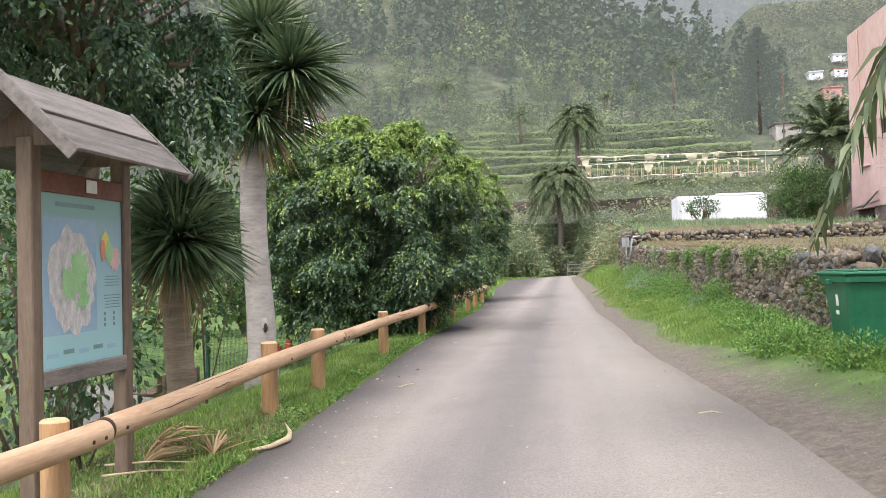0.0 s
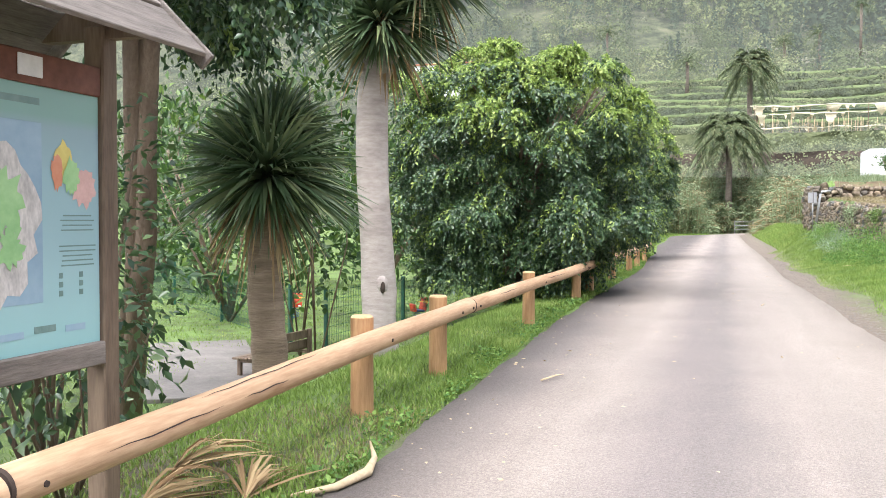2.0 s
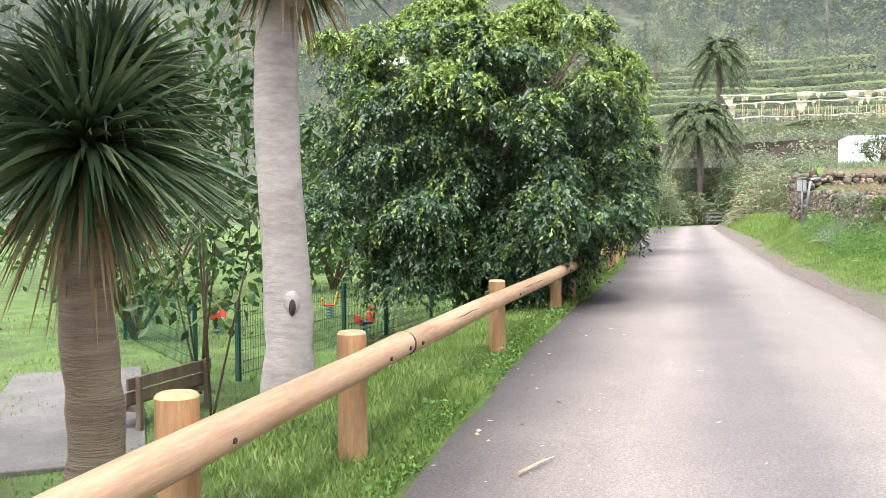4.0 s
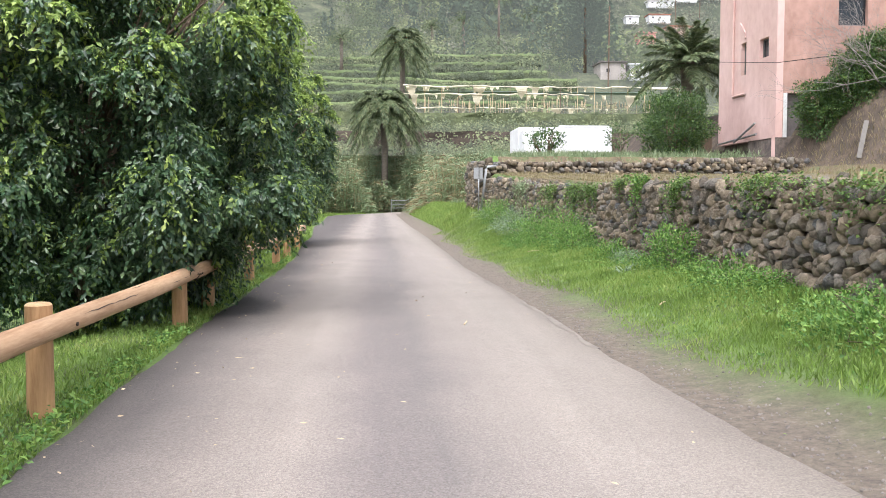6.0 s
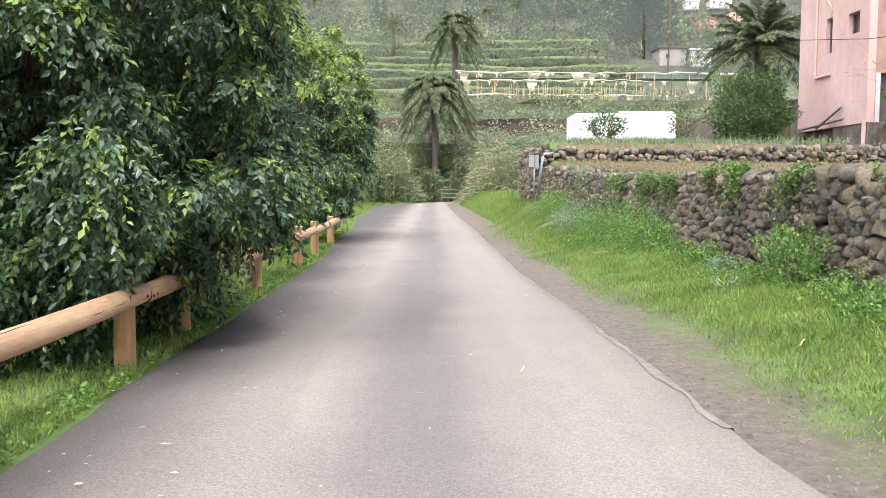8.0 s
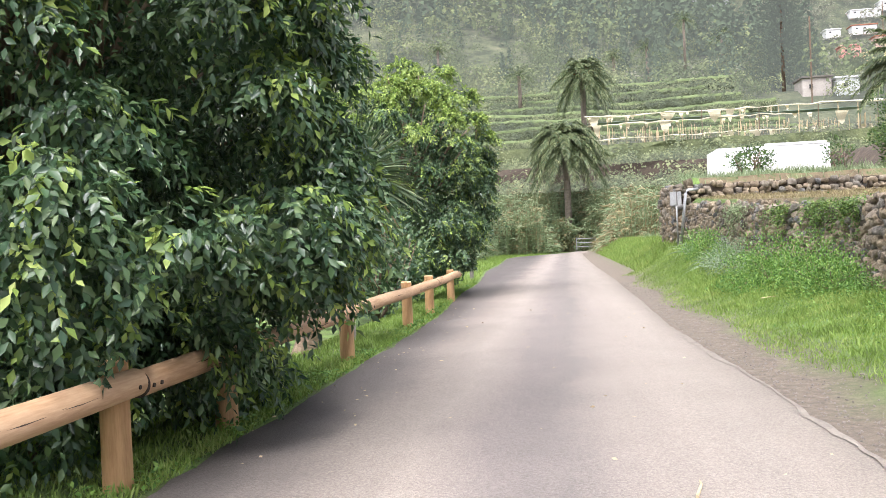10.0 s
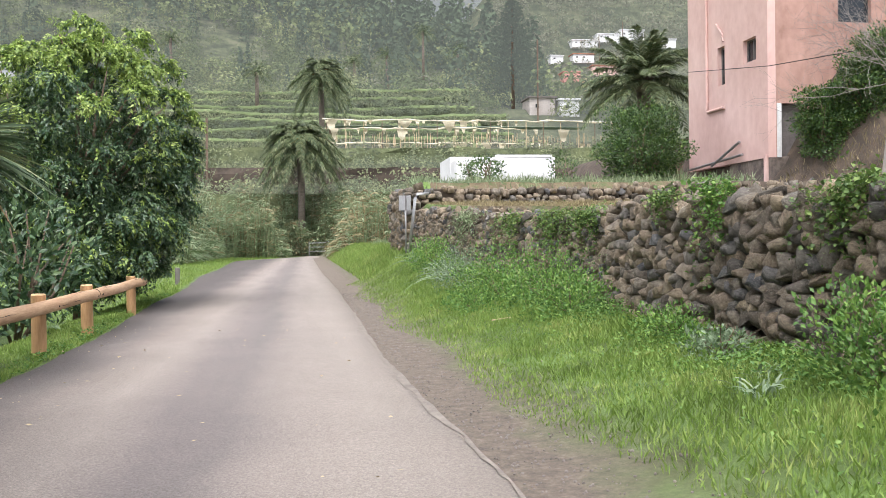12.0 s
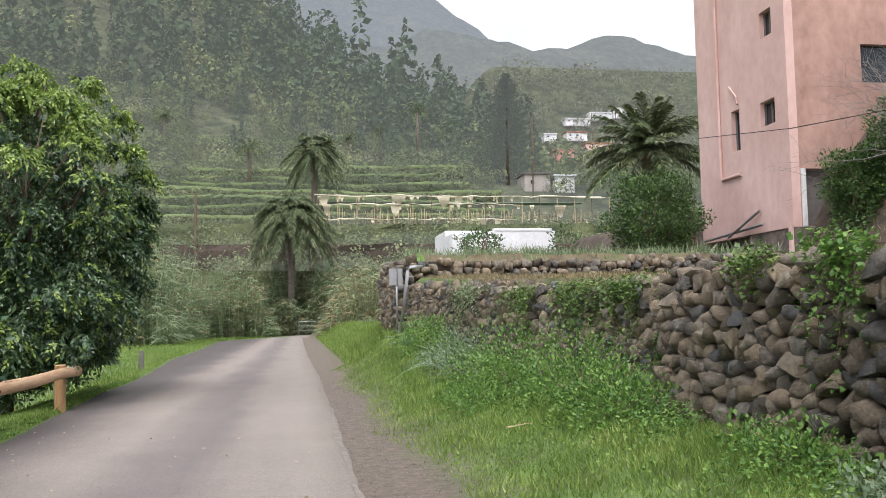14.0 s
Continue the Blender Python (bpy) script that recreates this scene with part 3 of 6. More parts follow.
def ficus(name, label, centre, radii, base, lobes, twigs, seed, leaf=0.085, per=11, droop=0.5, cut_below=0.25, young=0.3, trunk_r=0.11, skirt=0.0):
    """A weeping fig: many lobes of hanging twigs set with small folded leaves, on a branching trunk."""
    rng = np.random.default_rng(seed)
    centre, radii = np.array(centre, float), np.array(radii, float)
    tree = thing(name, label, "tree", at=base)
    origin = np.array(base, float)
    for k in range(3):
        bm = bmesh.new()
        s = origin + np.append(rng.normal(0, 0.1, 2), -0.1)
        top_p = centre + rng.normal(0, 0.25, 3) * radii * 0.5
        tube(bm, [s - origin, (s * 0.6 + top_p * 0.4) + rng.normal(0, 0.08, 3) - origin, top_p - origin], [trunk_r, trunk_r * 0.75, trunk_r * 0.4], 9)
        part("trunk", bm, BARK, tree, smooth=True)
    bm = bmesh.new()
    for p in limb_paths(rng, centre, radii, centre - [0, 0, radii[2] * 0.35], 26, 0.8):
        tube(bm, [np.array(v) - origin for v in p], [trunk_r * 0.45, trunk_r * 0.25, 0.012], 6)
    tagged(part("branchwork", bm, BARK, tree, smooth=True), kind="stuff")
    # drooping tufts on the crown's shell, each a fan of twigs over a dark hollow
    d = unit(rng.normal(size=(lobes, 3)))
    d[:, 2] = np.where(d[:, 2] < -0.93, -d[:, 2], d[:, 2])
    d[:, :2] *= 1 + 0.15 * np.clip(-d[:, 2:3], 0, 1)
    swell = 1 + 0.07 * np.sin(d[:, :1] * 4 + seed) + 0.06 * np.sin(d[:, 1:2] * 5 + 2 * seed) + 0.05 * np.sin(d[:, 2:3] * 7 + seed)
    lc = centre + d * radii * rng.uniform(0.66, 0.9, (lobes, 1)) * swell
    low = int(lobes * skirt)
    turn = rng.uniform(0, math.tau, low)
    far = rng.uniform(0.2, 0.74, low)
    lc[:low] = centre + np.stack([np.cos(turn) * far, np.sin(turn) * far, rng.uniform(-0.95, -0.62, low)], -1) * radii
    lr = rng.uniform(0.09, 0.19, lobes) * radii.mean()
    pick = rng.integers(0, lobes, twigs)
    e = unit(rng.normal(size=(twigs, 3)) * 0.62 + 0.75 * d[pick] + [0, 0, 0.6])
    o = lc[pick] + e * [1, 1, 0.62] * (lr[pick] * rng.uniform(0.55, 1.0, twigs))[:, None]
    inner = rng.random(twigs) < 0.13
    o[inner] = centre + unit(rng.normal(size=(inner.sum(), 3))) * radii * rng.uniform(0.4, 0.66, (inner.sum(), 1))
    reach = rng.uniform(0.16, 0.36, twigs) * (0.6 + 0.4 * radii.mean() / 3)
    s = (np.arange(per) + 0.5) / per
    out = unit(e * [1, 1, 0.6] + 0.5 * rng.normal(size=e.shape))
    spot = o[:, None] + out[:, None] * (reach[:, None] * s)[..., None]
    spot[..., 2] -= droop * reach[:, None] * s ** 2 * 1.6
    tw = spot[:, -1] - spot[:, 0]
    sideways = unit(np.cross(tw, rng.normal(size=tw.shape)))
    sign = np.where(np.arange(per) % 2, 1.0, -1.0)[None, :, None]
    way = unit(unit(tw)[:, None] * 0.7 + sign * sideways[:, None] * 0.75 + rng.normal(0, 0.3, spot.shape) + [0, 0, -0.45])
    # paler twigs towards the top: new growth, plus top light put into the colour
    fresh_twig = (rng.random(twigs) < young * np.clip(-0.02 + 1.35 * (o[:, 2] - centre[2]) / radii[2] + 0.35 * np.sin(pick * 2.7) + 0.35 * (e[:, 2] - 0.6), 0.1, 1.0)) & ~inner
    fresh = np.repeat(fresh_twig[:, None], per, 1) & (np.arange(per)[None] > 1)
    base_p, way, fresh = spot.reshape(-1, 3), way.reshape(-1, 3), fresh.ravel()
    face = np.repeat(e * 0.8 + [0, 0, 0.5], per, 0)
    keep = base_p[:, 2] > cut_below + 0.25 * np.sin(base_p[:, 0] * 3 + base_p[:, 1] * 2.3) + 0.75 * (base_p[:, 0] > -1.32) * (1 - smooth(21.3, 21.9, base_p[:, 1]) * (1 - smooth(23.9, 24.7, base_p[:, 1]))) + 0.75 * np.clip(base_p[:, 0] + 1.0, 0, 2)
    base_p, way, fresh, face = base_p[keep] - origin, way[keep], fresh[keep], face[keep]
    n = len(base_p)
    ln = leaf * rng.uniform(0.7, 1.25, n)
    link_mesh("crown", leaf_mesh("crown", base_p, way, ln, ln * 0.5, rng, fresh.astype(int), face=face), [FICUS_LEAF, FICUS_YOUNG_LIT], tree)
    return tree


def leafy(name, label, category, centre, radii, base, n, leaf, ratio, material, seed, stems=7, stem_r=0.025, kind="", up=0.3, shell=0.45):
    """A shrub or weed clump: stems and single broad leaves in an uneven crown."""
    rng = np.random.default_rng(seed)
    ob = thing(name, label, category, at=base, kind=kind)
    origin, centre, radii = np.array(base, float), np.array(centre, float), np.array(radii, float)
    if stems:
        bm = bmesh.new()
        for p in limb_paths(rng, centre, radii, base, stems, 0.8):
            tube(bm, [np.array(v) - origin for v in p], [stem_r, stem_r * 0.7, stem_r * 0.3], 6)
        tagged(part("branchwork", bm, BARK, ob, smooth=True), kind="stuff")
    d = unit(rng.normal(size=(n, 3)))
    lump = 1 + 0.22 * np.sin(d[:, 0] * 5 + seed) * np.sin(d[:, 1] * 6 + 1.3 * seed) + 0.15 * np.sin(d[:, 2] * 9 + seed)
    p = centre + d * radii * (lump * rng.uniform(shell, 1.0, n) ** 0.6)[:, None]
    p[:, 2] = np.maximum(p[:, 2], ground_z(p[:, 0], p[:, 1]) + 0.01)
    way = unit(d * 0.6 + rng.normal(0, 0.5, (n, 3)) + [0, 0, up])
    ln = leaf * rng.uniform(0.55, 1.2, n)
    link_mesh("leaves", leaf_mesh("leaves", p - origin, way, ln, ln * ratio, rng, face=d * 0.7 + [0, 0, 0.6]), material, ob)
    return ob


def spiky_head(parent, centre, radius, n, seed, dry=0.1, width=0.04, origin=(0, 0, 0), lean=0.35):
    """A rosette of sword leaves with a skirt of dry ones below."""
    rng = np.random.default_rng(seed)
    d = unit(rng.normal(size=(n, 3)) + [0, 0, 0.2])
    low = d[:, 2] < -0.4
    reach = radius * rng.uniform(0.75, 1.08, n)
    reach = np.where(d[:, 2] < -0.3, reach * 0.72, reach)
    s = np.linspace(0, 1, 5)
    sp = (np.array(centre) - origin) + d[:, None] * (0.08 + reach[:, None] * s)[..., None]
    sp[..., 2] -= lean * reach[:, None] * s ** 2 * (1 - np.abs(d[:, 2:3]) * 0.5)
    dead = low & (rng.random(n) < dry * 3)
    sp[dead, :, 2] -= 0.35 * radius * s ** 1.5
    live = ~dead
    link_mesh("leaf_head", strips("leaf_head", sp[live], width * rng.uniform(0.8, 1.2, live.sum()), rng), SPIKE, parent)
    if dead.any():
        link_mesh("dry_skirt", strips("dry_skirt", sp[dead], width * rng.uniform(0.6, 1.0, dead.sum()), rng), DRY_SPIKE, parent, "straw-brown dead leaves")


def dracaena(name, label, base, height, r0, r1, head_r, n, seed, bark, lean=(0, 0), heads=None, knot=None, width=0.04):
    tree = thing(name, label, "tree", at=base)
    rng = np.random.default_rng(seed)
    bm = bmesh.new()
    k = 14
    pts, rad = [], []
    for i in range(k):
        f = i / (k - 1)
        pts.append((lean[0] * f + 0.03 * math.sin(f * 7), lean[1] * f, height * f - 0.05 * (i == 0)))
        rad.append(r0 + (r1 - r0) * f + 0.05 * max(0, 1 - f * 7) + rng.normal(0, 0.006))
    tube(bm, pts, rad, 18)
    part("trunk", bm, bark, tree, smooth=True)
    if knot:
        bm = bmesh.new()
        bmesh.ops.create_uvsphere(bm, u_segments=14, v_segments=9, radius=0.12, matrix=Matrix.Translation(knot) @ Matrix.Diagonal((0.85, 0.6, 1.15, 1)))
        burl = part("knot", bm, PALE_BARK, tree, "scarred burl", smooth=True)
        bm = bmesh.new()
        bmesh.ops.create_uvsphere(bm, u_segments=12, v_segments=7, radius=0.05, matrix=Matrix.Translation(Vector(knot) + Vector((0.05, -0.05, -0.03))) @ Matrix.Diagonal((0.7, 0.5, 1.5, 1)))
        part("hollow", bm, CRACK, burl, "dark hollow", smooth=True)
    for j, (hx, hy, hz, hr) in enumerate(heads or [(lean[0], lean[1], height, head_r)]):
        if heads and j:
            bm = bmesh.new()
            tube(bm, [(lean[0] * 0.9, lean[1] * 0.9, height * 0.9), (hx * 0.7, hy * 0.7, (hz + height) / 2), (hx, hy, hz)], [r1 * 0.8, r1 * 0.6, r1 * 0.5], 10)
            part("branch", bm, bark, tree, smooth=True)
        spiky_head(tree, (hx, hy, hz), hr, n, seed + j, width=width)
    return tree


def palm(name, label, base, height, crown, fronds, seed, trunk_r=0.35, leaflets=34, dates=True, lift=0.9, azimuths=None, group="", thin=False, droop=1.0, low=0.45):
    """A feather palm: ringed trunk and arching fronds, each a rib set with leaflets."""
    rng = np.random.default_rng(seed)
    tree = thing(name, label, "palm tree", group, at=base)
    bm = bmesh.new()
    tube(bm, [(0, 0, -0.4), (0.05, 0, height * 0.5), (0, 0, height)], [trunk_r * 1.2, trunk_r, trunk_r * 1.05], 12)
    part("trunk", bm, PALM_BARK, tree, smooth=True)
    if not thin:
        bm = bmesh.new()
        bmesh.ops.create_icosphere(bm, subdivisions=2, radius=trunk_r * 1.7, matrix=Matrix.Translation((0, 0, height)) @ Matrix.Diagonal((1, 1, 1.3, 1)))
        part("crown_base", bm, PALM_BARK, tree)
    spines, ribs = [], []
    for k in range(fronds):
        a = azimuths[k] if azimuths else k * 2.399963 + rng.normal(0, 0.15)
        e = lift * (1 - (1 + low) * k / fronds) + rng.normal(0, 0.08)
        s = np.linspace(0, 1, 9)
        flat = crown * rng.uniform(0.85, 1.1)
        r = flat * (s * math.cos(e) * (1 - 0.1 * s) + 0.12 * s)
        z = height + flat * (math.sin(e) * s - droop * (0.42 + 0.22 * math.cos(e)) * s ** 2.2)
        rib = np.stack([r * math.cos(a), r * math.sin(a), z], -1)
        ribs.append(rib)
        u = np.linspace(0.12, 1.0, leaflets)
        p = np.stack([np.interp(u, s, rib[:, i]) for i in range(3)], -1)
        tan = unit(np.gradient(p, axis=0))
        lat = unit(np.cross(tan, [0, 0, 1.0]))
        ll = flat * 0.19 * np.sin(np.pi * (0.12 + 0.82 * u)) ** 0.7
        for sgn in (-1, 1):
            way = unit(lat * sgn * 0.8 + tan * 0.75 + rng.normal(0, 0.12, p.shape))
            tip = p + way * ll[:, None] + [0, 0, -1] * (ll * 0.35)[:, None]
            spines.append(np.stack([p, p + way * (ll * 0.5)[:, None], tip], 1))
    link_mesh("fronds", strips("fronds", np.concatenate(spines), crown * 0.011 + 0.012, rng), PALM_LEAF, tree)
    bm = bmesh.new()
    for rib in ribs:
        tube(bm, rib[::2], [0.012 * crown, 0.009 * crown, 0.006 * crown, 0.004 * crown, 0.002 * crown], 5, cap=False)
    part("frond_ribs", bm, PALM_LEAF, tree)
    if dates:
        bm = bmesh.new()
        for k in range(5):
            a = rng.uniform(0, math.tau)
            tube(bm, [(0, 0, height + 0.3), (0.16 * crown * math.cos(a), 0.16 * crown * math.sin(a), height + 0.1 * crown), (0.24 * crown * math.cos(a), 0.24 * crown * math.sin(a), height - 0.02 * crown)], [0.02 * crown, 0.05 * crown, 0.03 * crown], 6)
        part("date_stalks", bm, DATES, tree, "orange date stalks")
    return tree


ficus("weeping_fig", "large round weeping fig with glossy dark leaves overhanging the rail", (-2.68, 22.2, 2.62), (2.78, 2.75, 2.6), (-2.9, 22.4, -0.5), 240, 21500, 11, leaf=0.08, cut_below=-0.05, young=1.15, skirt=0.2)
ficus("weeping_fig", "dense weeping fig with yellowish new leaves at the rail's end", (-2.75, 38.6, 3.2), (2.5, 2.45, 3.25), (-2.8, 38.6, -0.4), 200, 14500, 12, leaf=0.09, cut_below=0.1, young=1.5, skirt=0.18)
ficus("weeping_fig", "weeping fig branch canopy hanging over the notice board", (-3.35, 10.9, 4.3), (1.85, 2.6, 1.5), (-4.2, 12.0, -0.75), 60, 5200, 13, leaf=0.09, cut_below=1.9, young=0.12, droop=0.9, trunk_r=0.13)
ficus("weeping_fig", "overhanging weeping fig twigs beside the road", (-2.3, 24.5, 2.9), (1.6, 1.4, 1.9), (-2.9, 25.6, -0.5), 60, 4600, 14, leaf=0.075, cut_below=1.0, young=0.95, droop=0.9, trunk_r=0.07)

dracaena("dragon_tree", "tall pale grey ringed trunk with a spiky leaf head", (-2.8, 15.1, -0.35), 3.85, 0.225, 0.19, 1.25, 760, 21, PALE_BARK, lean=(-0.12, 0.1), knot=(0.08, -0.12, 1.0),
         heads=[(0.0, 0.1, 4.25, 0.95), (0.5, 0.2, 4.95, 1.1), (-0.1, 0.5, 5.6, 1.1)], width=0.052)
dracaena("dragon_tree", "short dragon tree with a round dark spiky head", (-3.05, 12.7, -0.42), 1.95, 0.19, 0.165, 0.95, 900, 22, YUCCA_BARK, heads=[(0.0, 0.0, 2.3, 1.0), (-0.1, 0.3, 2.7, 0.8)], width=0.045)
dracaena("dragon_tree", "dragon tree with silvery green leaves and dry skirt", (-2.25, 27.7, -0.3), 1.9, 0.17, 0.14, 0.95, 480, 23, YUCCA_BARK, lean=(0.35, 0.1), heads=[(0.75, 0.45, 2.6, 1.0), (0.55, 0.4, 1.75, 0.75)])
dracaena("dragon_tree", "grey trunk of a dragon tree behind the rail", (-1.75, 28.3, -0.26), 1.7, 0.12, 0.11, 0.8, 260, 24, PALE_BARK, heads=[(-0.2, 0.4, 2.0, 0.75)])

palm("palm_tree", "tall date palm with drooping fronds among the reeds", (1.7, 109.0, 0), 11.4, 4.5, 110, 31, 0.34, 76, lift=1.3, low=0.45, droop=1.15)
palm("palm_tree", "date palm with orange stalks behind the reeds", (4.4, 135.5, 8), 15.2, 4.4, 80, 32, 0.36, 64, lift=1.3, low=0.6, droop=1.1)
palm("palm_tree", "broad date palm beside the pink house", (19.1, 62.0, 3.9), 5.4, 3.5, 60, 33, 0.34, 80, dates=False, lift=1.4, low=0.25, droop=0.6)
palm("palm_tree", "young palm drooping fronds over the lane", (6.75, 8.2, 0.3), 5.6, 3.2, 16, 34, 0.2, 60, dates=False, lift=0.6, droop=1.35, low=1.0, azimuths=[3.14, 0.6, 3.6, 1.6, 2.8, 5.2, 3.3, 4.4, 2.2, 0.0, 3.9, 1.1, 3.0, 5.8, 2.5, 4.9])
for k, (px, py, pz, ph) in enumerate([(12.5, 200, 28, 10), (19.2, 200, 28, 11.5), (-23.5, 200, 30, 12), (28.7, 215, 36, 12), (35.7, 210, 33, 10), (-5, 160, 22, 6)]):
    palm("palm_tree", "slender palm on the terraced slope", (px, py, pz), ph, 3.4, 30, 40 + k, 0.28, 18, dates=False, lift=1.3, group="palms on the slope", thin=True)



# ---- the rail: round posts and long logs ----
def log_post(x, y, z0, height, seed):
    rng = np.random.default_rng(seed)
    ob = thing("fence_post", "peeled round timber post bolted to the rail", "fence post", "posts of the roadside rail", at=(x, y, z0), turn=rng.uniform(0, 360))
    bm = bmesh.new()
    tube(bm, [(0, 0, -0.15), (0, 0, height * 0.5), (0, 0, height - 0.012)], [0.088, 0.085, 0.086], 18, cap=False)
    part("shaft", bm, POST_WOOD, ob, smooth=True)
    bm = bmesh.new()
    tube(bm, [(0, 0, height - 0.012), (0, 0, height), (0.0, 0, height + 0.004)], [0.086, 0.076, 0.07], 18)
    part("cut_top", bm, LOG_END, ob, "paler sawn top")
    return ob


POSTS = [6.85, 10.78, 12.62, 16.68, 20.8, 22.45, 26.19, 30.19, 32.58, 36.53]
for i, y in enumerate(POSTS):
    log_post(-1.2 - 0.12 * smooth(32, 37, y), y, float(ground_z(-1.2, y)) - 0.02 - 0.05 * float(smooth(10, 7, y)), 0.77, 50 + i)
LOGS = [(1.0, 7.11), (7.14, 13.1), (13.13, 20.75), (20.78, 26.55), (26.58, 32.4), (32.43, 36.95)]
for i, (a, b) in enumerate(LOGS):
    rng = np.random.default_rng(70 + i)
    ob = thing("guard_rail", "long peeled pine log rail with dark splits", "guard rail", "logs of the roadside rail", at=(-1.045, a, 0.615 - (0.105 if i == 0 else 0.0)))
    n = 9
    bm = bmesh.new()
    pts = [(0.008 * math.sin(k * 1.7 + i) - 0.12 * float(smooth(32, 37, a + (b - a) * k / (n - 1))), (b - a) * k / (n - 1), 0.008 * math.cos(k * 1.3 + i) - (0.1 * (1 - k / (n - 1)) ** 1.2 if i == 1 else 0)) for k in range(n)]
    tube(bm, pts, [0.08 + rng.normal(0, 0.002) for _ in range(n)], 20, cap=False)
    part("log", bm, LOG, ob, smooth=True)
    for end, dy in ((pts[0], -0.001), (pts[-1], 0.001)):
        bm = bmesh.new()
        tube(bm, [(end[0], end[1], end[2]), (end[0], end[1] + dy * 12, end[2])], [0.079, 0.07], 20)
        part("log_end", bm, CRACK, ob, "dark joint at the sawn end")
    for _ in range(max(2, int((b - a) / 1.4))):
        bm = bmesh.new()
        y0, ln, ang = rng.uniform(0.3, b - a - 1.2), rng.uniform(0.4, 1.0), rng.uniform(-0.5, 1.3)
        k = 7
        prev = None
        for j in range(k):
            yy, aa = y0 + ln * j / (k - 1), ang + 0.05 * math.sin(j * 2.1)
            x_off = float(np.interp(yy, [p[1] for p in pts], [p[0] for p in pts]))
            half = 0.045 * math.sin(math.pi * (j + 0.15) / (k - 0.7))
            z_off = float(np.interp(yy, [p[1] for p in pts], [p[2] for p in pts]))
            row = [bm.verts.new((x_off + 0.0818 * math.cos(aa + h), yy, z_off + 0.0818 * math.sin(aa + h))) for h in (-half, half)]
            if prev:
                bm.faces.new((prev[0], prev[1], row[1], row[0]))
            prev = row
        part("split", bm, CRACK, ob, "dark drying split")
    for y in [q - a for q in POSTS if a < q < b] + [0.12, b - a - 0.12]:
        bm = bmesh.new()
        x_off = float(np.interp(y, [p[1] for p in pts], [p[0] for p in pts]))
        z_off = float(np.interp(y, [p[1] for p in pts], [p[2] for p in pts])) - 0.012
        tube(bm, [(x_off + 0.06, y + 0.02, z_off), (x_off + 0.086, y + 0.02, z_off)], 0.013, 8)
        part("bolt_hole", bm, CRACK, ob, "dark bolt hole")


# ---- notice board ----
def notice_board():
    ob = thing("notice_board", "roofed timber notice board with a faded relief map", "notice board", at=(-1.5, 7.68, -0.12))
    for dy in (-0.59, 0.59):
        part("post", boxed(0.11, 0.11, 2.5, (0, dy, 1.25), 0.008), BROWN_WOOD, ob)
    part("top_beam", boxed(0.07, 1.07, 0.14, (0.01, 0, 2.23), 0.006), RED_BEAM, ob, "red-brown beam")
    part("bottom_rail", boxed(0.085, 1.07, 0.11, (0.02, 0, 0.95), 0.006), GREY_WOOD, ob, "weathered grey rail")
    m, t, b = node_material("map_sheet", 0.35)
    tc = t.nodes.new("ShaderNodeTexCoord")
    sep = t.nodes.new("ShaderNodeSeparateXYZ")
    t.links.new(tc.outputs["Object"], sep.inputs[0])
    c = ramp(t, math_node(t, "DIVIDE", math_node(t, "SUBTRACT", sep.outputs["Z"], 1.0), 1.15),
             [(0.0, (0.29, 0.52, 0.52)), (0.3, (0.35, 0.54, 0.56)), (0.65, (0.31, 0.48, 0.52)), (0.86, (0.27, 0.4, 0.44)), (0.9, (0.22, 0.39, 0.35)), (1.0, (0.22, 0.39, 0.35))])
    t.links.new(c, b.inputs["Base Color"])
    part("panel", boxed(0.025, 1.06, 1.16, (0.02, 0, 1.58), 0.003), m, ob, "faded teal printed sheet")
    relief = weathered("relief_map_print", (0.36, 0.35, 0.33), (0.74, 0.70, 0.66), 14, 45, 0.4, 0.1, stretch=(1, 1.6, 0.7))
    sea = weathered("sea_print", (0.24, 0.37, 0.48), (0.33, 0.46, 0.55), 3, 20, 0.4, 0.05)
    meadow = weathered("green_print", (0.25, 0.5, 0.2), (0.42, 0.66, 0.32), 5, 30, 0.4, 0.05)
    rng = np.random.default_rng(5)

    def blob(name, y, z, ry, rz, material, lift, wob=0.2, label=""):
        bm = bmesh.new()
        f = [rng.uniform(1 - wob, 1 + wob) for _ in range(32)]
        bm.faces.new([bm.verts.new((0.0335 + lift, y + ry * f[k] * math.cos(k * math.tau / 32), z + rz * f[k] * math.sin(k * math.tau / 32))) for k in range(32)])
        part(name, bm, material, ob, label)

    part("sea_field", boxed(0.002, 0.66, 0.78, (0.0335, -0.17, 1.61), 0.0005), sea, ob, "pale blue sea print")
    blob("island_map", -0.15, 1.58, 0.29, 0.36, relief, 0.002, 0.10, "grey relief print")
    blob("woodland_patch", -0.07, 1.66, 0.12, 0.13, meadow, 0.004, 0.4, "green print")
    blob("woodland_patch", -0.2, 1.55, 0.08, 0.1, meadow, 0.005, 0.45, "green print")
    blob("woodland_patch", -0.03, 1.47, 0.07, 0.08, meadow, 0.006, 0.45, "green print")
    yellow = weathered("yellow_print", (0.6, 0.5, 0.12), (0.75, 0.65, 0.2), 6, 30, 0.4)
    pinkp = weathered("pink_print", (0.6, 0.36, 0.32), (0.75, 0.5, 0.45), 6, 30, 0.4)
    orange = weathered("orange_print", (0.6, 0.22, 0.12), (0.7, 0.34, 0.2), 6, 30, 0.4)
    blob("district_map", 0.30, 1.84, 0.06, 0.09, yellow, 0.001, 0.2)
    blob("district_map", 0.25, 1.79, 0.035, 0.08, orange, 0.003, 0.2)
    blob("district_map", 0.34, 1.78, 0.05, 0.08, meadow, 0.003, 0.2)
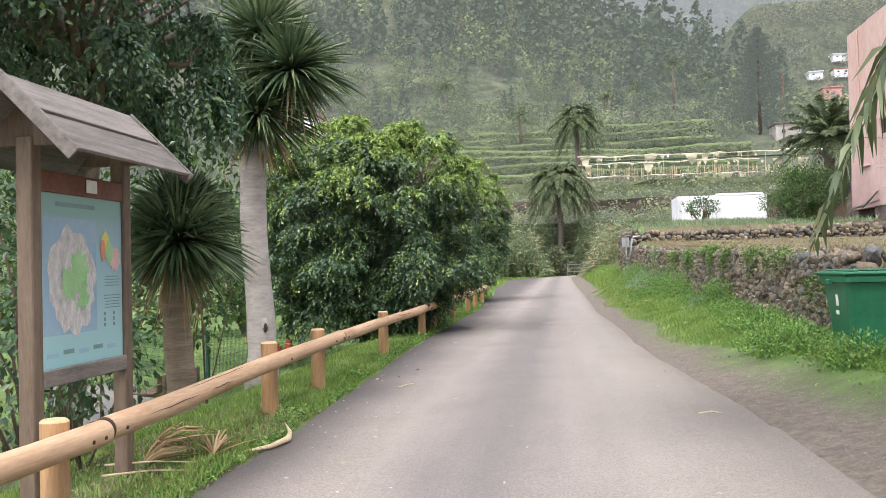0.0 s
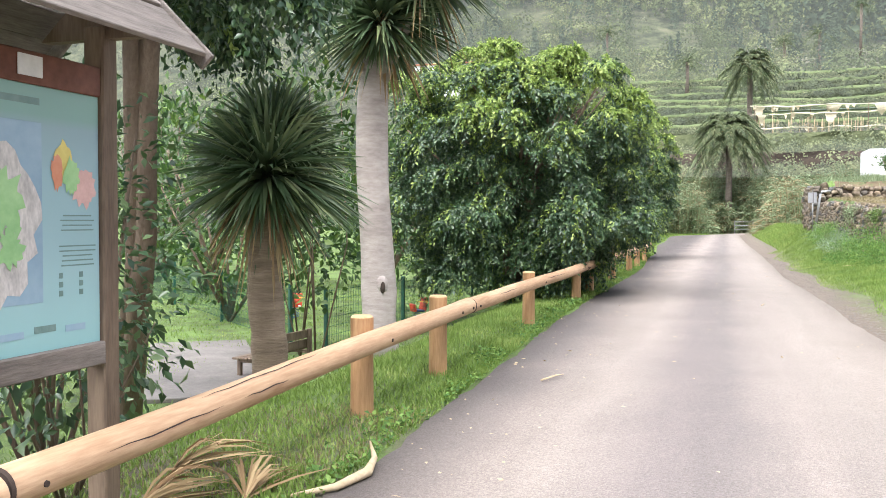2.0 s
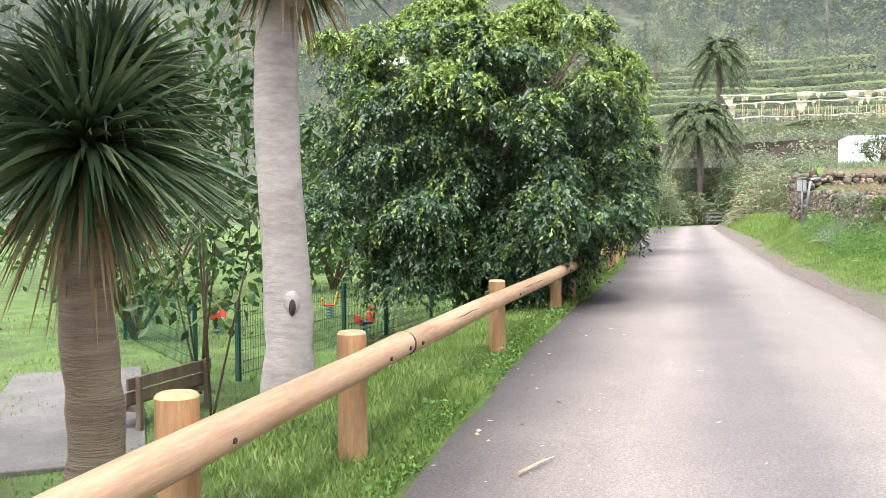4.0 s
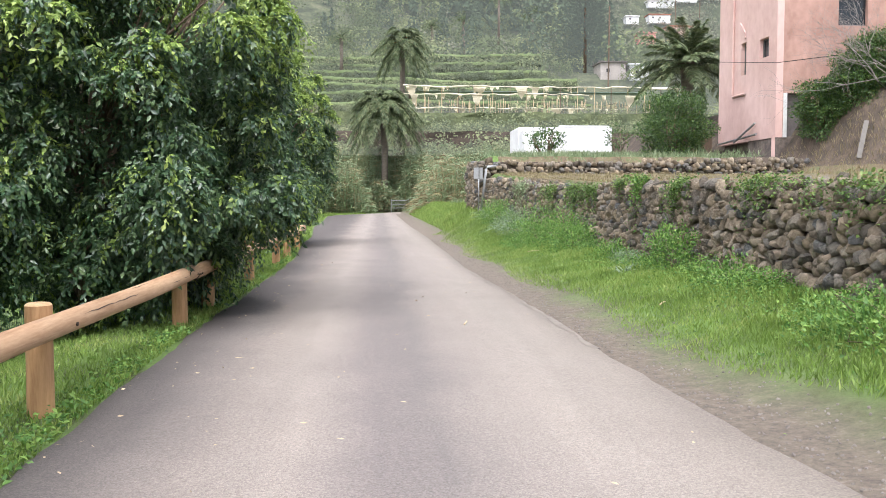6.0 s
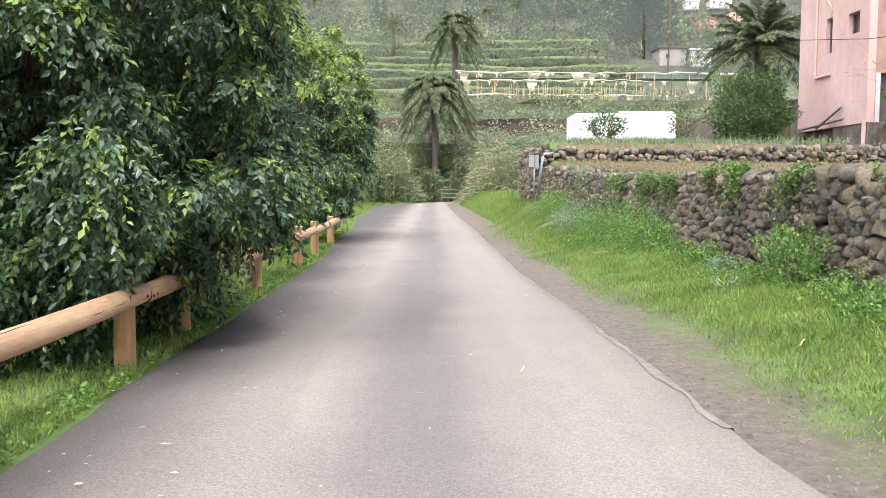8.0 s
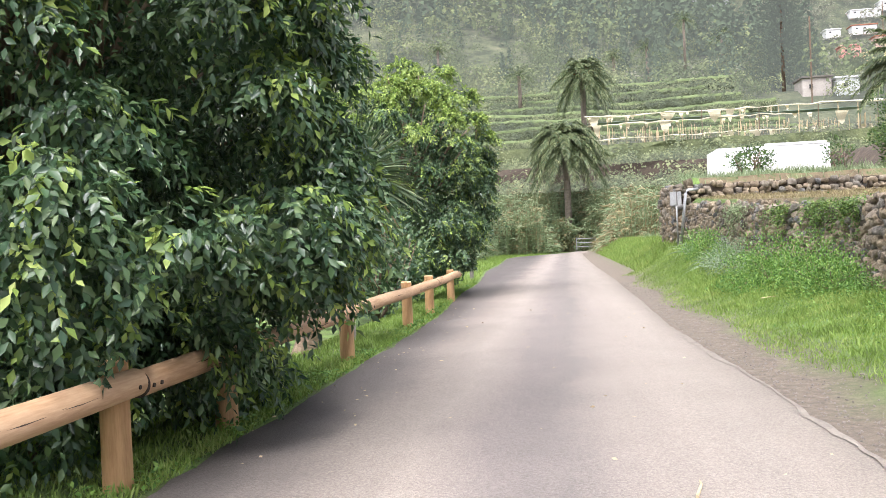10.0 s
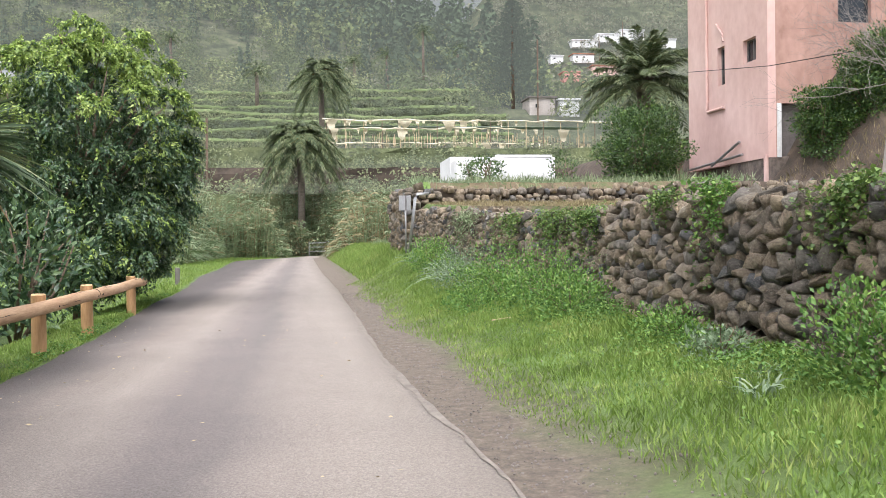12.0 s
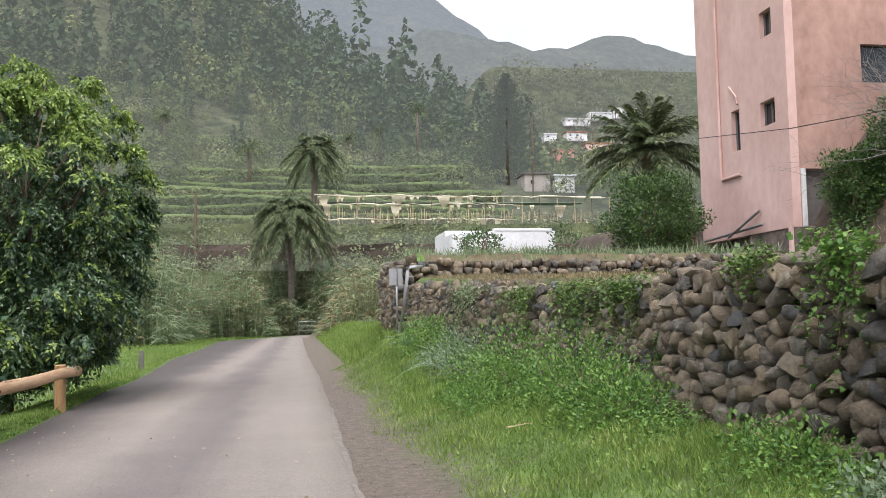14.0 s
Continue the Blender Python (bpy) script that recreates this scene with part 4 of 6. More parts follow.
    blob("district_map", 0.42, 1.73, 0.075, 0.09, pinkp, 0.002, 0.2)
    ink = weathered("faded_print_ink", (0.12, 0.22, 0.2), (0.2, 0.3, 0.28), 6, 30, 0.5)
    for k in range(9):
        part("text_bar", boxed(0.001, rng.uniform(0.18, 0.26), 0.006, (0.034, 0.38, 1.60 - 0.022 * k - (0.05 if k > 3 else 0)), 0), ink, ob)
    for k in range(6):
        part("symbol", boxed(0.001, 0.025, 0.025, (0.034, 0.27 + 0.13 * (k % 2), 1.33 - 0.04 * (k // 2)), 0), ink, ob)
    for k in range(5):
        part("text_bar", boxed(0.001, 0.13, 0.03, (0.034, -0.4 + 0.19 * k, 1.09 + 0.012 * (k % 2)), 0), ink if k % 2 else sea, ob)
    part("title_bar", boxed(0.001, 0.5, 0.03, (0.034, -0.1, 2.09), 0), ink, ob)
    part("label_plate", boxed(0.006, 0.14, 0.09, (0.052, 0.08, 2.235), 0.001), WHITE_PAINT, ob, "small white plate")
    # two-sided roof of lapped boards
    for side in (1, -1):
        for k in range(4):
            f = (k + 0.5) / 4
            part("roof_board", boxed(0.164, 1.6, 0.024, (side * 0.5 * f, -0.08, 2.85 - 0.5 * f + 0.012 * (k % 2)), 0.004, (0, side * 45, 0)), GREY_WOOD, ob)
    for dy in (-0.9, 0.74):
        for side in (1, -1):
            part("barge_board", boxed(0.71, 0.025, 0.09, (side * 0.245, dy, 2.585), 0.004, (0, side * 45, 0)), GREY_WOOD, ob)
    for dy in (-0.59, 0.59):
        bm = bmesh.new()
        v = [bm.verts.new((x, dy + o, z)) for o in (-0.03, 0.03) for x, z in ((-0.32, 2.44), (0.32, 2.44), (0.0, 2.74))]
        for f in ((0, 1, 2), (5, 4, 3), (0, 3, 4, 1), (1, 4, 5, 2), (2, 5, 3, 0)):
            bm.faces.new([v[k] for k in f])
        part("gable", bm, BROWN_WOOD, ob)
    return ob


notice_board()


# ---- house ----
def pink_house():
    x0, y0, z0, zt = 18.1, 48.0, 4.1, 14.0
    ob = thing("house", "tall salmon-pink rendered house with few small windows", "house", at=(x0, y0, z0))
    h = zt - z0
    t = 0.3

    def wall_panel(name, along, length, holes, material, at, depth=t):
        """A wall with openings cut through, built of blocks round each opening."""
        bm = bmesh.new()
        cuts = sorted({0.0, length, *[v for hh in holes for v in hh[:2]]})
        for a, b in zip(cuts, cuts[1:]):
            mids = [hh for hh in holes if hh[0] <= (a + b) / 2 <= hh[1]]
            zs = [0.0]
            for hh in sorted(mids, key=lambda q: q[2]):
                zs += [hh[2], hh[3]]
            zs.append(h)
            for lo, hi in zip(zs[::2], zs[1::2]):
                if hi - lo > 0.01:
                    c = ((a + b) / 2, depth / 2) if along == "x" else (depth / 2, (a + b) / 2)
                    s = (b - a, depth) if along == "x" else (depth, b - a)
                    box(bm, s[0], s[1], hi - lo, Matrix.Translation((c[0] + at[0], c[1] + at[1], (lo + hi) / 2)))
        bmesh.ops.remove_doubles(bm, verts=bm.verts, dist=0.0005)
        return part(name, bm, material, ob)

    west = [(0.8, 1.75, 3.6, 4.45), (0.8, 1.55, 6.65, 7.55)]
    wall_panel("wall", "y", 3.2, west, PINK, (0, 0))
    wall_panel("wall", "y", 3.4, [(0.02, 0.72, 3.15, 4.65)], PINK, (0.06, 3.2))
    wall_panel("wall", "x", 11.0, [(0.2, 1.1, 0.0, 1.9), (2.4, 3.7, 4.8, 6.1)], ORANGE, (0.3, 0), 0.3)
    for a, b, lo, hi, xo in [(0.8, 1.75, 3.6, 4.45, 0), (0.8, 1.55, 6.65, 7.55, 0), (3.22, 3.92, 3.15, 4.65, 0.06)]:
        win = part("window_frame", boxed(0.06, b - a, 0.06, (xo + 0.2, (a + b) / 2, lo + 0.03), 0.004), FRAME_GREY, ob)
        for dz in (hi - lo - 0.06,):
            part("rail", boxed(0.06, b - a, 0.06, (xo + 0.2, (a + b) / 2, lo + 0.03 + dz), 0.004), FRAME_GREY, win)
        for dy in (a + 0.03, (a + b) / 2, b - 0.03):
            part("stile", boxed(0.06, 0.06, hi - lo - 0.12, (xo + 0.2, dy, (lo + hi) / 2), 0.004), FRAME_GREY, win)
        part("pane", boxed(0.01, b - a - 0.06, hi - lo - 0.1, (xo + 0.22, (a + b) / 2, (lo + hi) / 2), 0), DARK_GLASS, win)
    part("door", boxed(0.05, 0.9, 1.9, (0.95, 0.25, 0.95), 0.004, (0, 0, 90)), FRAME_GREY, ob, "dark opening with shabby door")
    part("door_jamb", boxed(0.16, 0.05, 1.9, (0.4, -0.03, 0.95), 0.004), WHITE_PAINT, ob, "flaking white jamb")
    win = part("window_frame", boxed(1.3, 0.06, 0.06, (3.35, 0.2, 4.83), 0.004), FRAME_GREY, ob)
    part("pane", boxed(1.3, 0.01, 1.3, (3.35, 0.2, 5.45), 0), DARK_GLASS, win)
    part("roof", boxed(10.5, 6.2, 0.25, (5.75, 3.3, h - 0.5), 0.02), CONCRETE, ob)
    part("back_wall", boxed(0.3, 6.6, h - 0.4, (11.2, 3.3, h / 2 - 0.2), 0.01), ORANGE, ob)
    part("rear_wall", boxed(10.8, 0.3, h - 0.4, (5.75, 6.45, h / 2 - 0.2), 0.01), ORANGE, ob)
    part("plinth", boxed(1.2, 3.0, 1.4, (0.65, 1.5, -0.66), 0.05), FAR_STONE, ob, "dark rubble footing")
    part("plinth", boxed(10.9, 3.4, 1.5, (5.85, 4.9, -0.72), 0.05), FAR_STONE, ob)
    part("pilaster", boxed(0.12, 0.14, 1.1, (-0.03, 0.12, -0.45), 0.01), PINK, ob)
    bm = bmesh.new()
    tube(bm, [(0.0, 4.75, h - 0.1), (0.0, 4.75, 5.0), (0.0, 4.75, 2.35), (0.0, 4.7, 2.25), (0.0, 3.25, 2.25)], 0.06, 8)
    part("downpipe", bm, PINK, ob, "painted drainpipe")
    bm = bmesh.new()
    tube(bm, [(0.0, 3.9, 5.6), (0.0, 3.4, 5.1), (0.0, 3.3, 4.8)], 0.04, 8)
    part("spout", bm, PINK, ob)
    bm = bmesh.new()
    tube(bm, [(-0.1, 6.2, 0.05), (-0.15, 1.6, 0.25)], 0.05, 8)
    tube(bm, [(-0.2, 4.0, 0.02), (-0.1, 1.9, 0.75)], 0.05, 8)
    part("leaning_pipe", bm, STEEL, ob, "discarded grey pipes")


pink_house()


# ---- dry-stone walls ----
def rock_mesh(seed, rough=0.32):
    """An angular boulder about 1 across: the hull of jittered points."""
    rng = np.random.default_rng(seed)
    bm = bmesh.new()
    for _ in range(24):
        d = unit(rng.normal(size=3))
        d = np.sign(d) * np.abs(d) ** 0.75
        bm.verts.new(d / np.abs(d).max() ** 0.4 * 0.52 * rng.uniform(1 - rough, 1.08))
    res = bmesh.ops.convex_hull(bm, input=bm.verts)
    bmesh.ops.delete(bm, geom=[v for v in bm.verts if not v.link_faces], context="VERTS")
    mesh = bpy.data.meshes.new("stone")
    bm.to_mesh(mesh)
    bm.free()
    mesh.polygons.foreach_set("use_smooth", [True] * len(mesh.polygons))
    mesh.set_sharp_from_angle(angle=radians(68))
    mesh.materials.append(STONE)
    return mesh


ROCKS = [rock_mesh(200 + k) for k in range(14)]


def courses(rng, length, height_at, lo_at, size):
    """Uneven courses of stones: along, up, width, height for each."""
    z = 0.0
    while z < 3.2:
        ch = size * rng.uniform(0.65, 1.15)
        a = rng.uniform(-0.1, 0.1)
        while a < length:
            w_ = size * rng.uniform(0.65, 1.95)
            mid = a + w_ / 2
            lo, hi = lo_at(mid), height_at(mid)
            zz = z + ch / 2 + rng.normal(0, 0.2 * size)
            if lo - 0.12 < zz < hi - ch * 0.3:
                yield mid, zz, w_, ch * rng.uniform(0.9, 1.5)
            a += w_ * 0.93
        z += ch * 0.9


def joined_rocks(name, places, parent, label="", material=STONE):
    """Many stones in one mesh, for stretches far from the lane."""
    vs, fs, count = [], [], 0
    for m, rock in places:
        co = np.empty(len(rock.vertices) * 3, np.float32)
        rock.vertices.foreach_get("co", co)
        r = np.array(m)
        vs.append(co.reshape(-1, 3) @ r[:3, :3].T + r[:3, 3])
        tri = np.array([p.vertices[:] for p in rock.polygons if len(p.vertices) == 3], np.int32)
        fs.append(tri + count)
        count += len(vs[-1])
    mesh = np_mesh(name, np.concatenate(vs), np.concatenate(fs))
    mesh.polygons.foreach_set("use_smooth", [True] * len(mesh.polygons))
    mesh.set_sharp_from_angle(angle=radians(68))
    return tagged(link_mesh(name, mesh, material, parent, label), kind="stuff")


def wall_top(y):
    return 1.62 + 0.14 * smooth(18, 30, y) + 0.45 * smooth(32, 45, y)


def wall_face(y):
    return 5.98 + 0.33 * smooth(30.25, 30.45, y) - 1.15 * smooth(33, 44.5, y)


wall = thing("wall_terrace", "dry-stone retaining wall of brown basalt boulders", "stone wall", kind="structure")
core = grid_mesh("core", np.linspace(0, 1, 3), np.arange(15.2, 45.2, 0.2), lambda u, v: 0 * u)
cv = np.array([v.co[:] for v in core.vertices])
cv = np.stack([wall_face(cv[:, 1]) + 0.10 + 0.10 * cv[:, 0], cv[:, 1], np.where(cv[:, 0] < 0.25, -0.1, wall_top(cv[:, 1]) - 0.06)], -1)
core.vertices.foreach_set("co", cv.astype(np.float32).ravel())
link_mesh("earth_core", core, EARTH, wall, "dark earth between the stones")
rng = np.random.default_rng(77)
near, rest = [], []
for y_, z_, w_, h_ in courses(rng, 29.6, lambda a: wall_top(15.3 + a), lambda a: float(ground_z(wall_face(15.3 + a) - 0.3, 15.3 + a)), 0.145):
    y_ += 15.3
    x_ = float(wall_face(y_)) + rng.normal(0.03, 0.018) + 0.06 * (z_ - 1)
    m = pose(x_, y_, z_, rng.uniform(-32, 32), rng.uniform(-18, 18), rng.uniform(-18, 18)) @ Matrix.Diagonal((rng.uniform(0.2, 0.32), w_ * 1.06, h_ * 1.08, 1))
    (near if 18.6 < y_ < 30.4 else rest).append((m, ROCKS[rng.integers(len(ROCKS))]))
STONES_NEAR = near
# return of the wall beside the bin, and the loose stones along the crest
for x_, z_, w_, h_ in courses(rng, 5.0, lambda a: 1.6, lambda a: 0.3, 0.24):
    rest.append((pose(6.1 + x_, 15.2 + rng.normal(0, 0.03), z_, rng.uniform(-20, 20), 0, rng.uniform(0, 360) * 0 + rng.uniform(-12, 12)) @ Matrix.Diagonal((w_, 0.3, h_ * 1.05, 1)), ROCKS[rng.integers(14)]))
for _ in range(170):
    y_ = rng.uniform(15.5, 44)
    s_ = rng.uniform(0.06, 0.17)
    rest.append((pose(float(wall_face(y_)) + rng.uniform(0.02, 0.5), y_, float(wall_top(y_)) - 0.02 + s_ * 0.15, *rng.uniform(0, 360, 3)) @ Matrix.Diagonal((s_ * 1.3, s_, s_ * 0.7, 1)), ROCKS[rng.integers(14)]))
joined_rocks("far_stones", rest, wall)

upper = thing("wall_upper", "low rubble wall along the upper terrace", "stone wall", kind="structure")
places = []
for a, z_, w_, h_ in courses(rng, 13.5, lambda a: 3.0 + 0.12 * a / 13, lambda a: 1.1 if a < 0.8 else 2.2, 0.19):
    places.append((pose(5.15 + a, 45.5 + 0.04 * a + rng.normal(0, 0.04), z_, rng.uniform(-20, 20), rng.uniform(-15, 15), rng.uniform(-15, 15)) @ Matrix.Diagonal((w_, 0.3, h_, 1)), ROCKS[rng.integers(14)]))
for a, z_, w_, h_ in courses(rng, 4.0, lambda a: 3.0, lambda a: 0.9, 0.2):
    places.append((pose(5.05 - 0.02 * a + rng.normal(0, 0.04), 45.3 + a, z_, rng.uniform(-20, 20), rng.uniform(-15, 15), rng.uniform(-15, 15)) @ Matrix.Diagonal((0.3, w_, h_, 1)), ROCKS[rng.integers(14)]))
joined_rocks("rubble", places, upper)
part("earth_core", boxed(13.3, 0.25, 1.9, (12.0, 45.95, 1.95), 0.02, (0, 0, 2.3)), EARTH, upper)
part("earth_side", boxed(0.25, 3.6, 1.9, (5.3, 47.4, 1.9), 0.02), EARTH, upper)

sign = thing("road_sign", "road sign seen from behind, grey plate on a leaning steel post", "road sign", at=(4.8, 44.0, 1.05))
part("plate", boxed(0.34, 0.02, 0.42, (-0.02, 0, 1.36), 0.004, (0, 0, -14)), STEEL, sign)
part("backing_strip", boxed(0.03, 0.03, 0.42, (0.01, -0.03, 1.36), 0.004, (0, 0, -14)), FRAME_GREY, sign)
bm = bmesh.new()
tube(bm, [(0.0, 0.03, -0.2), (0.0, 0.03, 1.55)], 0.025, 8)
part("post", bm, STEEL, sign, smooth=True)
pipe = thing("bent_pipe", "rusty capped steel pipe leaning at the wall's end", "pipe", at=(4.98, 43.9, 1.0))
bm = bmesh.new()
tube(bm, [(-0.12, 0, -0.1), (0.1, 0.1, 1.55), (0.16, 0.12, 1.66), (0.5, 0.3, 1.68)], 0.045, 10)
part("pipe_run", bm, STEEL, pipe, smooth=True)


# ---- waste bin ----
def waste_bin():
    ob = thing("waste_bin", "green plastic wheeled waste container with ribbed lid", "waste bin", at=(5.68, 13.25, 0.27), turn=6)
    bm = bmesh.new()
    lower, upper_r = [], []
    for z_, sx, sy in ((0.14, 1.0, 0.56), (0.5, 1.06, 0.62), (0.92, 1.16, 0.72), (0.93, 1.24, 0.8), (1.0, 1.24, 0.8)):
        ring = []
        for cx, cy, a0 in ((1, 1, 0), (-1, 1, 90), (-1, -1, 180), (1, -1, 270)):
            for k in range(4):
                a = radians(a0 + k * 30)
                ring.append(bm.verts.new((cx * (sx / 2 - 0.06) + 0.06 * math.cos(a), cy * (sy / 2 - 0.06) + 0.06 * math.sin(a), z_)))
        upper_r.append(ring)
    for r0, r1 in zip(upper_r, upper_r[1:]):
        for k in range(16):
            bm.faces.new((r0[k], r0[(k + 1) % 16], r1[(k + 1) % 16], r1[k]))
    bm.faces.new(upper_r[0][::-1])
    bm.faces.new(upper_r[-1])
    part("body", bm, BIN_GREEN, ob)
    lid = part("lid", boxed(1.28, 0.84, 0.05, (0, 0, 1.03), 0.02), BIN_GREEN, ob, "green lid")
    for k in range(5):
        part("rib", boxed(0.1, 0.74, 0.03, (-0.48 + 0.24 * k, 0, 1.065), 0.012), BIN_GREEN, lid)
    part("hinge_bar", boxed(1.1, 0.05, 0.05, (0, 0.42, 1.04), 0.01), DARK_PLASTIC, lid)
    for dx in (-0.64, 0.64):
        part("trunnion", boxed(0.06, 0.1, 0.07, (dx, 0, 0.93), 0.012), BIN_GREEN, ob)
    part("handle", boxed(0.34, 0.05, 0.1, (0.2, -0.41, 0.9), 0.015), DARK_PLASTIC, ob, "dark grip")
    part("badge", boxed(0.006, 0.07, 0.16, (-0.556, -0.02, 0.72), 0.002, (0, -4, 0)), WHITE_PAINT, ob, "pale printed badge")
    part("badge", boxed(0.006, 0.08, 0.05, (-0.55, -0.02, 0.56), 0.002, (0, -4, 0)), WHITE_PAINT, ob)
    for dx in (-0.4, 0.4):
        for dy in (-0.2, 0.2):
            bm = bmesh.new()
            tube(bm, [(dx - 0.025, dy, 0.08), (dx + 0.025, dy, 0.08)], 0.08, 14)
            wheel = part("wheel", bm, RUBBER, ob, "black castor wheel")
            part("fork", boxed(0.07, 0.03, 0.1, (dx, dy, 0.13), 0.004), STEEL, wheel)


waste_bin()


# ---- playground beyond the rail ----
def bench():
    ob = thing("park_bench", "brown slatted park bench with a low back", "bench", at=(-4.52, 15.83, -0.70), turn=-5)
    for k, (x_, z_) in enumerate(((0.03, 0.36), (0.05, 0.5))):
        part("back_slat", boxed(0.03, 1.35, 0.12, (x_, 0, z_), 0.006), BROWN_WOOD, ob)
    for k in range(3):
        part("seat_slat", boxed(0.11, 1.35, 0.03, (-0.07 - 0.13 * k, 0, 0.28), 0.006), BROWN_WOOD, ob)
    for dy in (-0.55, 0.55):
        part("leg", boxed(0.06, 0.05, 0.58, (0.09, dy, 0.28), 0.006), BROWN_WOOD, ob)
        part("leg", boxed(0.06, 0.05, 0.28, (-0.34, dy, 0.13), 0.006), BROWN_WOOD, ob)
        part("bracket", boxed(0.44, 0.05, 0.05, (-0.13, dy, 0.24), 0.004), BROWN_WOOD, ob)


bench()


def fence_run(points, height=1.0):
    for (xa, ya), (xb, yb) in zip(points, points[1:]):
        ln = math.hypot(xb - xa, yb - ya)
        za = float(ground_z(xa, ya))
        ang = math.degrees(math.atan2(yb - ya, xb - xa))
        ob = thing("mesh_fence", "green welded-mesh fence panel with post", "fence", "playground fence", at=(xa, ya, za), turn=ang)
        part("post", boxed(0.06, 0.06, height + 0.14, (0, 0, height / 2), 0.004), GREEN_PAINT, ob)
        vs, fs = [], []

        def bar(x0, x1, z0, z1, d):
            n = len(vs)
            vs.extend([(x0, -d, z0), (x1, -d, z0), (x1, -d, z1), (x0, -d, z1), (x0, d, z0), (x1, d, z0), (x1, d, z1), (x0, d, z1)])
            fs.extend([(n, n + 1, n + 2, n + 3), (n + 5, n + 4, n + 7, n + 6), (n + 4, n, n + 3, n + 7), (n + 1, n + 5, n + 6, n + 2)])

        for k in range(int(ln / 0.06)):
            bar(0.05 + k * 0.06, 0.054 + k * 0.06, 0.06, height, 0.002)
        for k in range(7):
            z_ = 0.08 + (height - 0.12) * k / 6
            bar(0.03, ln - 0.03, z_, z_ + 0.006, 0.003)
        tagged(link_mesh("wire_mesh", np_mesh("wire_mesh", vs, fs), GREEN_PAINT, ob), kind="stuff")


fence_run([(-4.84, 17.91), (-4.59, 20.88), (-4.5, 22.66), (-4.40, 25.16), (-4.30, 27.66), (-4.30, 30.16)])
fence_run([(-5.64, 18.21), (-8.67, 20.96), (-11.70, 23.71), (-14.73, 26.46)])
part("footpath", boxed(1.6, 5.0, 0.06, (-5.9, 16.0, -0.695), 0.01, (0, 0, 35)), CONCRETE)
tagged(bpy.data.objects["footpath"], "pale concrete park footpath", "path", kind="structure")


def spring_rider(x, y, turn, body, seat, label):
    ob = thing("spring_rider", label, "playground toy", "spring toys", at=(x, y, float(ground_z(x, y))), turn=turn)
    ob.scale = (0.72, 0.72, 0.72)
    bm = bmesh.new()
    tube(bm, [(0.1 * math.cos(k * 0.9), 0.1 * math.sin(k * 0.9), 0.02 + 0.012 * k) for k in range(26)], 0.014, 6)
    part("spring", bm, BLUE_PAINT, ob)
    part("seat", boxed(0.34, 0.26, 0.06, (0, 0, 0.37), 0.02), seat, ob)
    bm = bmesh.new()
    box(bm, 0.08, 0.3, 0.42, pose(0.2, 0, 0.55, 0, 12, 0), 0.03)
    part("head_board", bm, body, ob)
    bm = bmesh.new()
    box(bm, 0.06, 0.28, 0.24, pose(-0.2, 0, 0.47, 0, -12, 0), 0.03)
    part("back_board", bm, body, ob)
    bm = bmesh.new()
    tube(bm, [(0.18, -0.22, 0.62), (0.18, 0.22, 0.62)], 0.018, 8)
    part("handlebar", bm, YELLOW_PAINT, ob)


spring_rider(-4.75, 22.24, 60, RED_PAINT, BLUE_PAINT, "red and blue spring rider on the playground grass")
spring_rider(-6.43, 24.66, 20, YELLOW_PAINT, RED_PAINT, "yellow spring rider on the playground grass")
spring_rider(-7.58, 22.19, 100, RED_PAINT, WHITE_PAINT, "red and white spring rider near the fence")

leafy("rubber_fig", "rubber fig with big dark leathery leaves by the fence", "tree", (-4.75, 17.0, 1.75), (1.35, 1.3, 1.75), (-4.9, 17.1, -0.7), 1300, 0.17, 0.55, BIG_LEAF, 301, 4, 0.016)
leafy("rubber_fig", "rubber fig with leathery leaves behind the trunk", "tree", (-3.9, 15.6, 2.3), (0.75, 0.8, 1.3), (-4.0, 15.8, -0.7), 420, 0.17, 0.55, BIG_LEAF, 302, 3, 0.014)
leafy("shrub", "tall leafy shrub at the playground's edge", "shrub", (-8.5, 21, 1.6), (2.2, 2.0, 2.2), (-8.5, 21, -0.7), 1500, 0.2, 0.5, BIG_LEAF, 303, 9, 0.04)
leafy("shrub", "dark shrub under the notice-board tree", "shrub", (-3.3, 9.9, 1.25), (0.85, 1.5, 1.6), (-3.3, 9.9, -0.7), 1900, 0.11, 0.5, FICUS_LEAF, 304, 9, 0.025, up=-0.3, shell=0.2)
leafy("shrub", "leafy twigs hanging below the notice board", "shrub", (-1.95, 8.6, 0.72), (0.4, 0.85, 0.5), (-2.1, 8.7, -0.2), 480, 0.1, 0.5, FICUS_LEAF, 305, 6, 0.012, up=-0.5, shell=0.2)
leafy("shrub", "dense dark shrub behind the notice board", "shrub", (-4.6, 7.6, 1.6), (1.3, 1.8, 2.2), (-4.6, 7.6, -0.7), 2600, 0.12, 0.5, FICUS_LEAF, 306, 9, 0.03, up=-0.2, shell=0.2)
leafy("shrub", "broad-leaved shrub below the second fig", "shrub", (-2.3, 33.2, 1.0), (1.0, 1.6, 1.3), (-2.4, 33.2, -0.28), 1500, 0.16, 0.45, FICUS_LEAF, 307, 8, 0.03, shell=0.2)
leafy("shrub", "dark shrub along the fence beyond the dragon trees", "shrub", (-4.2, 30.5, 1.3), (1.5, 2.4, 1.7), (-4.2, 30.5, -0.7), 2200, 0.15, 0.5, FICUS_LEAF, 308, 8, 0.03, shell=0.2)
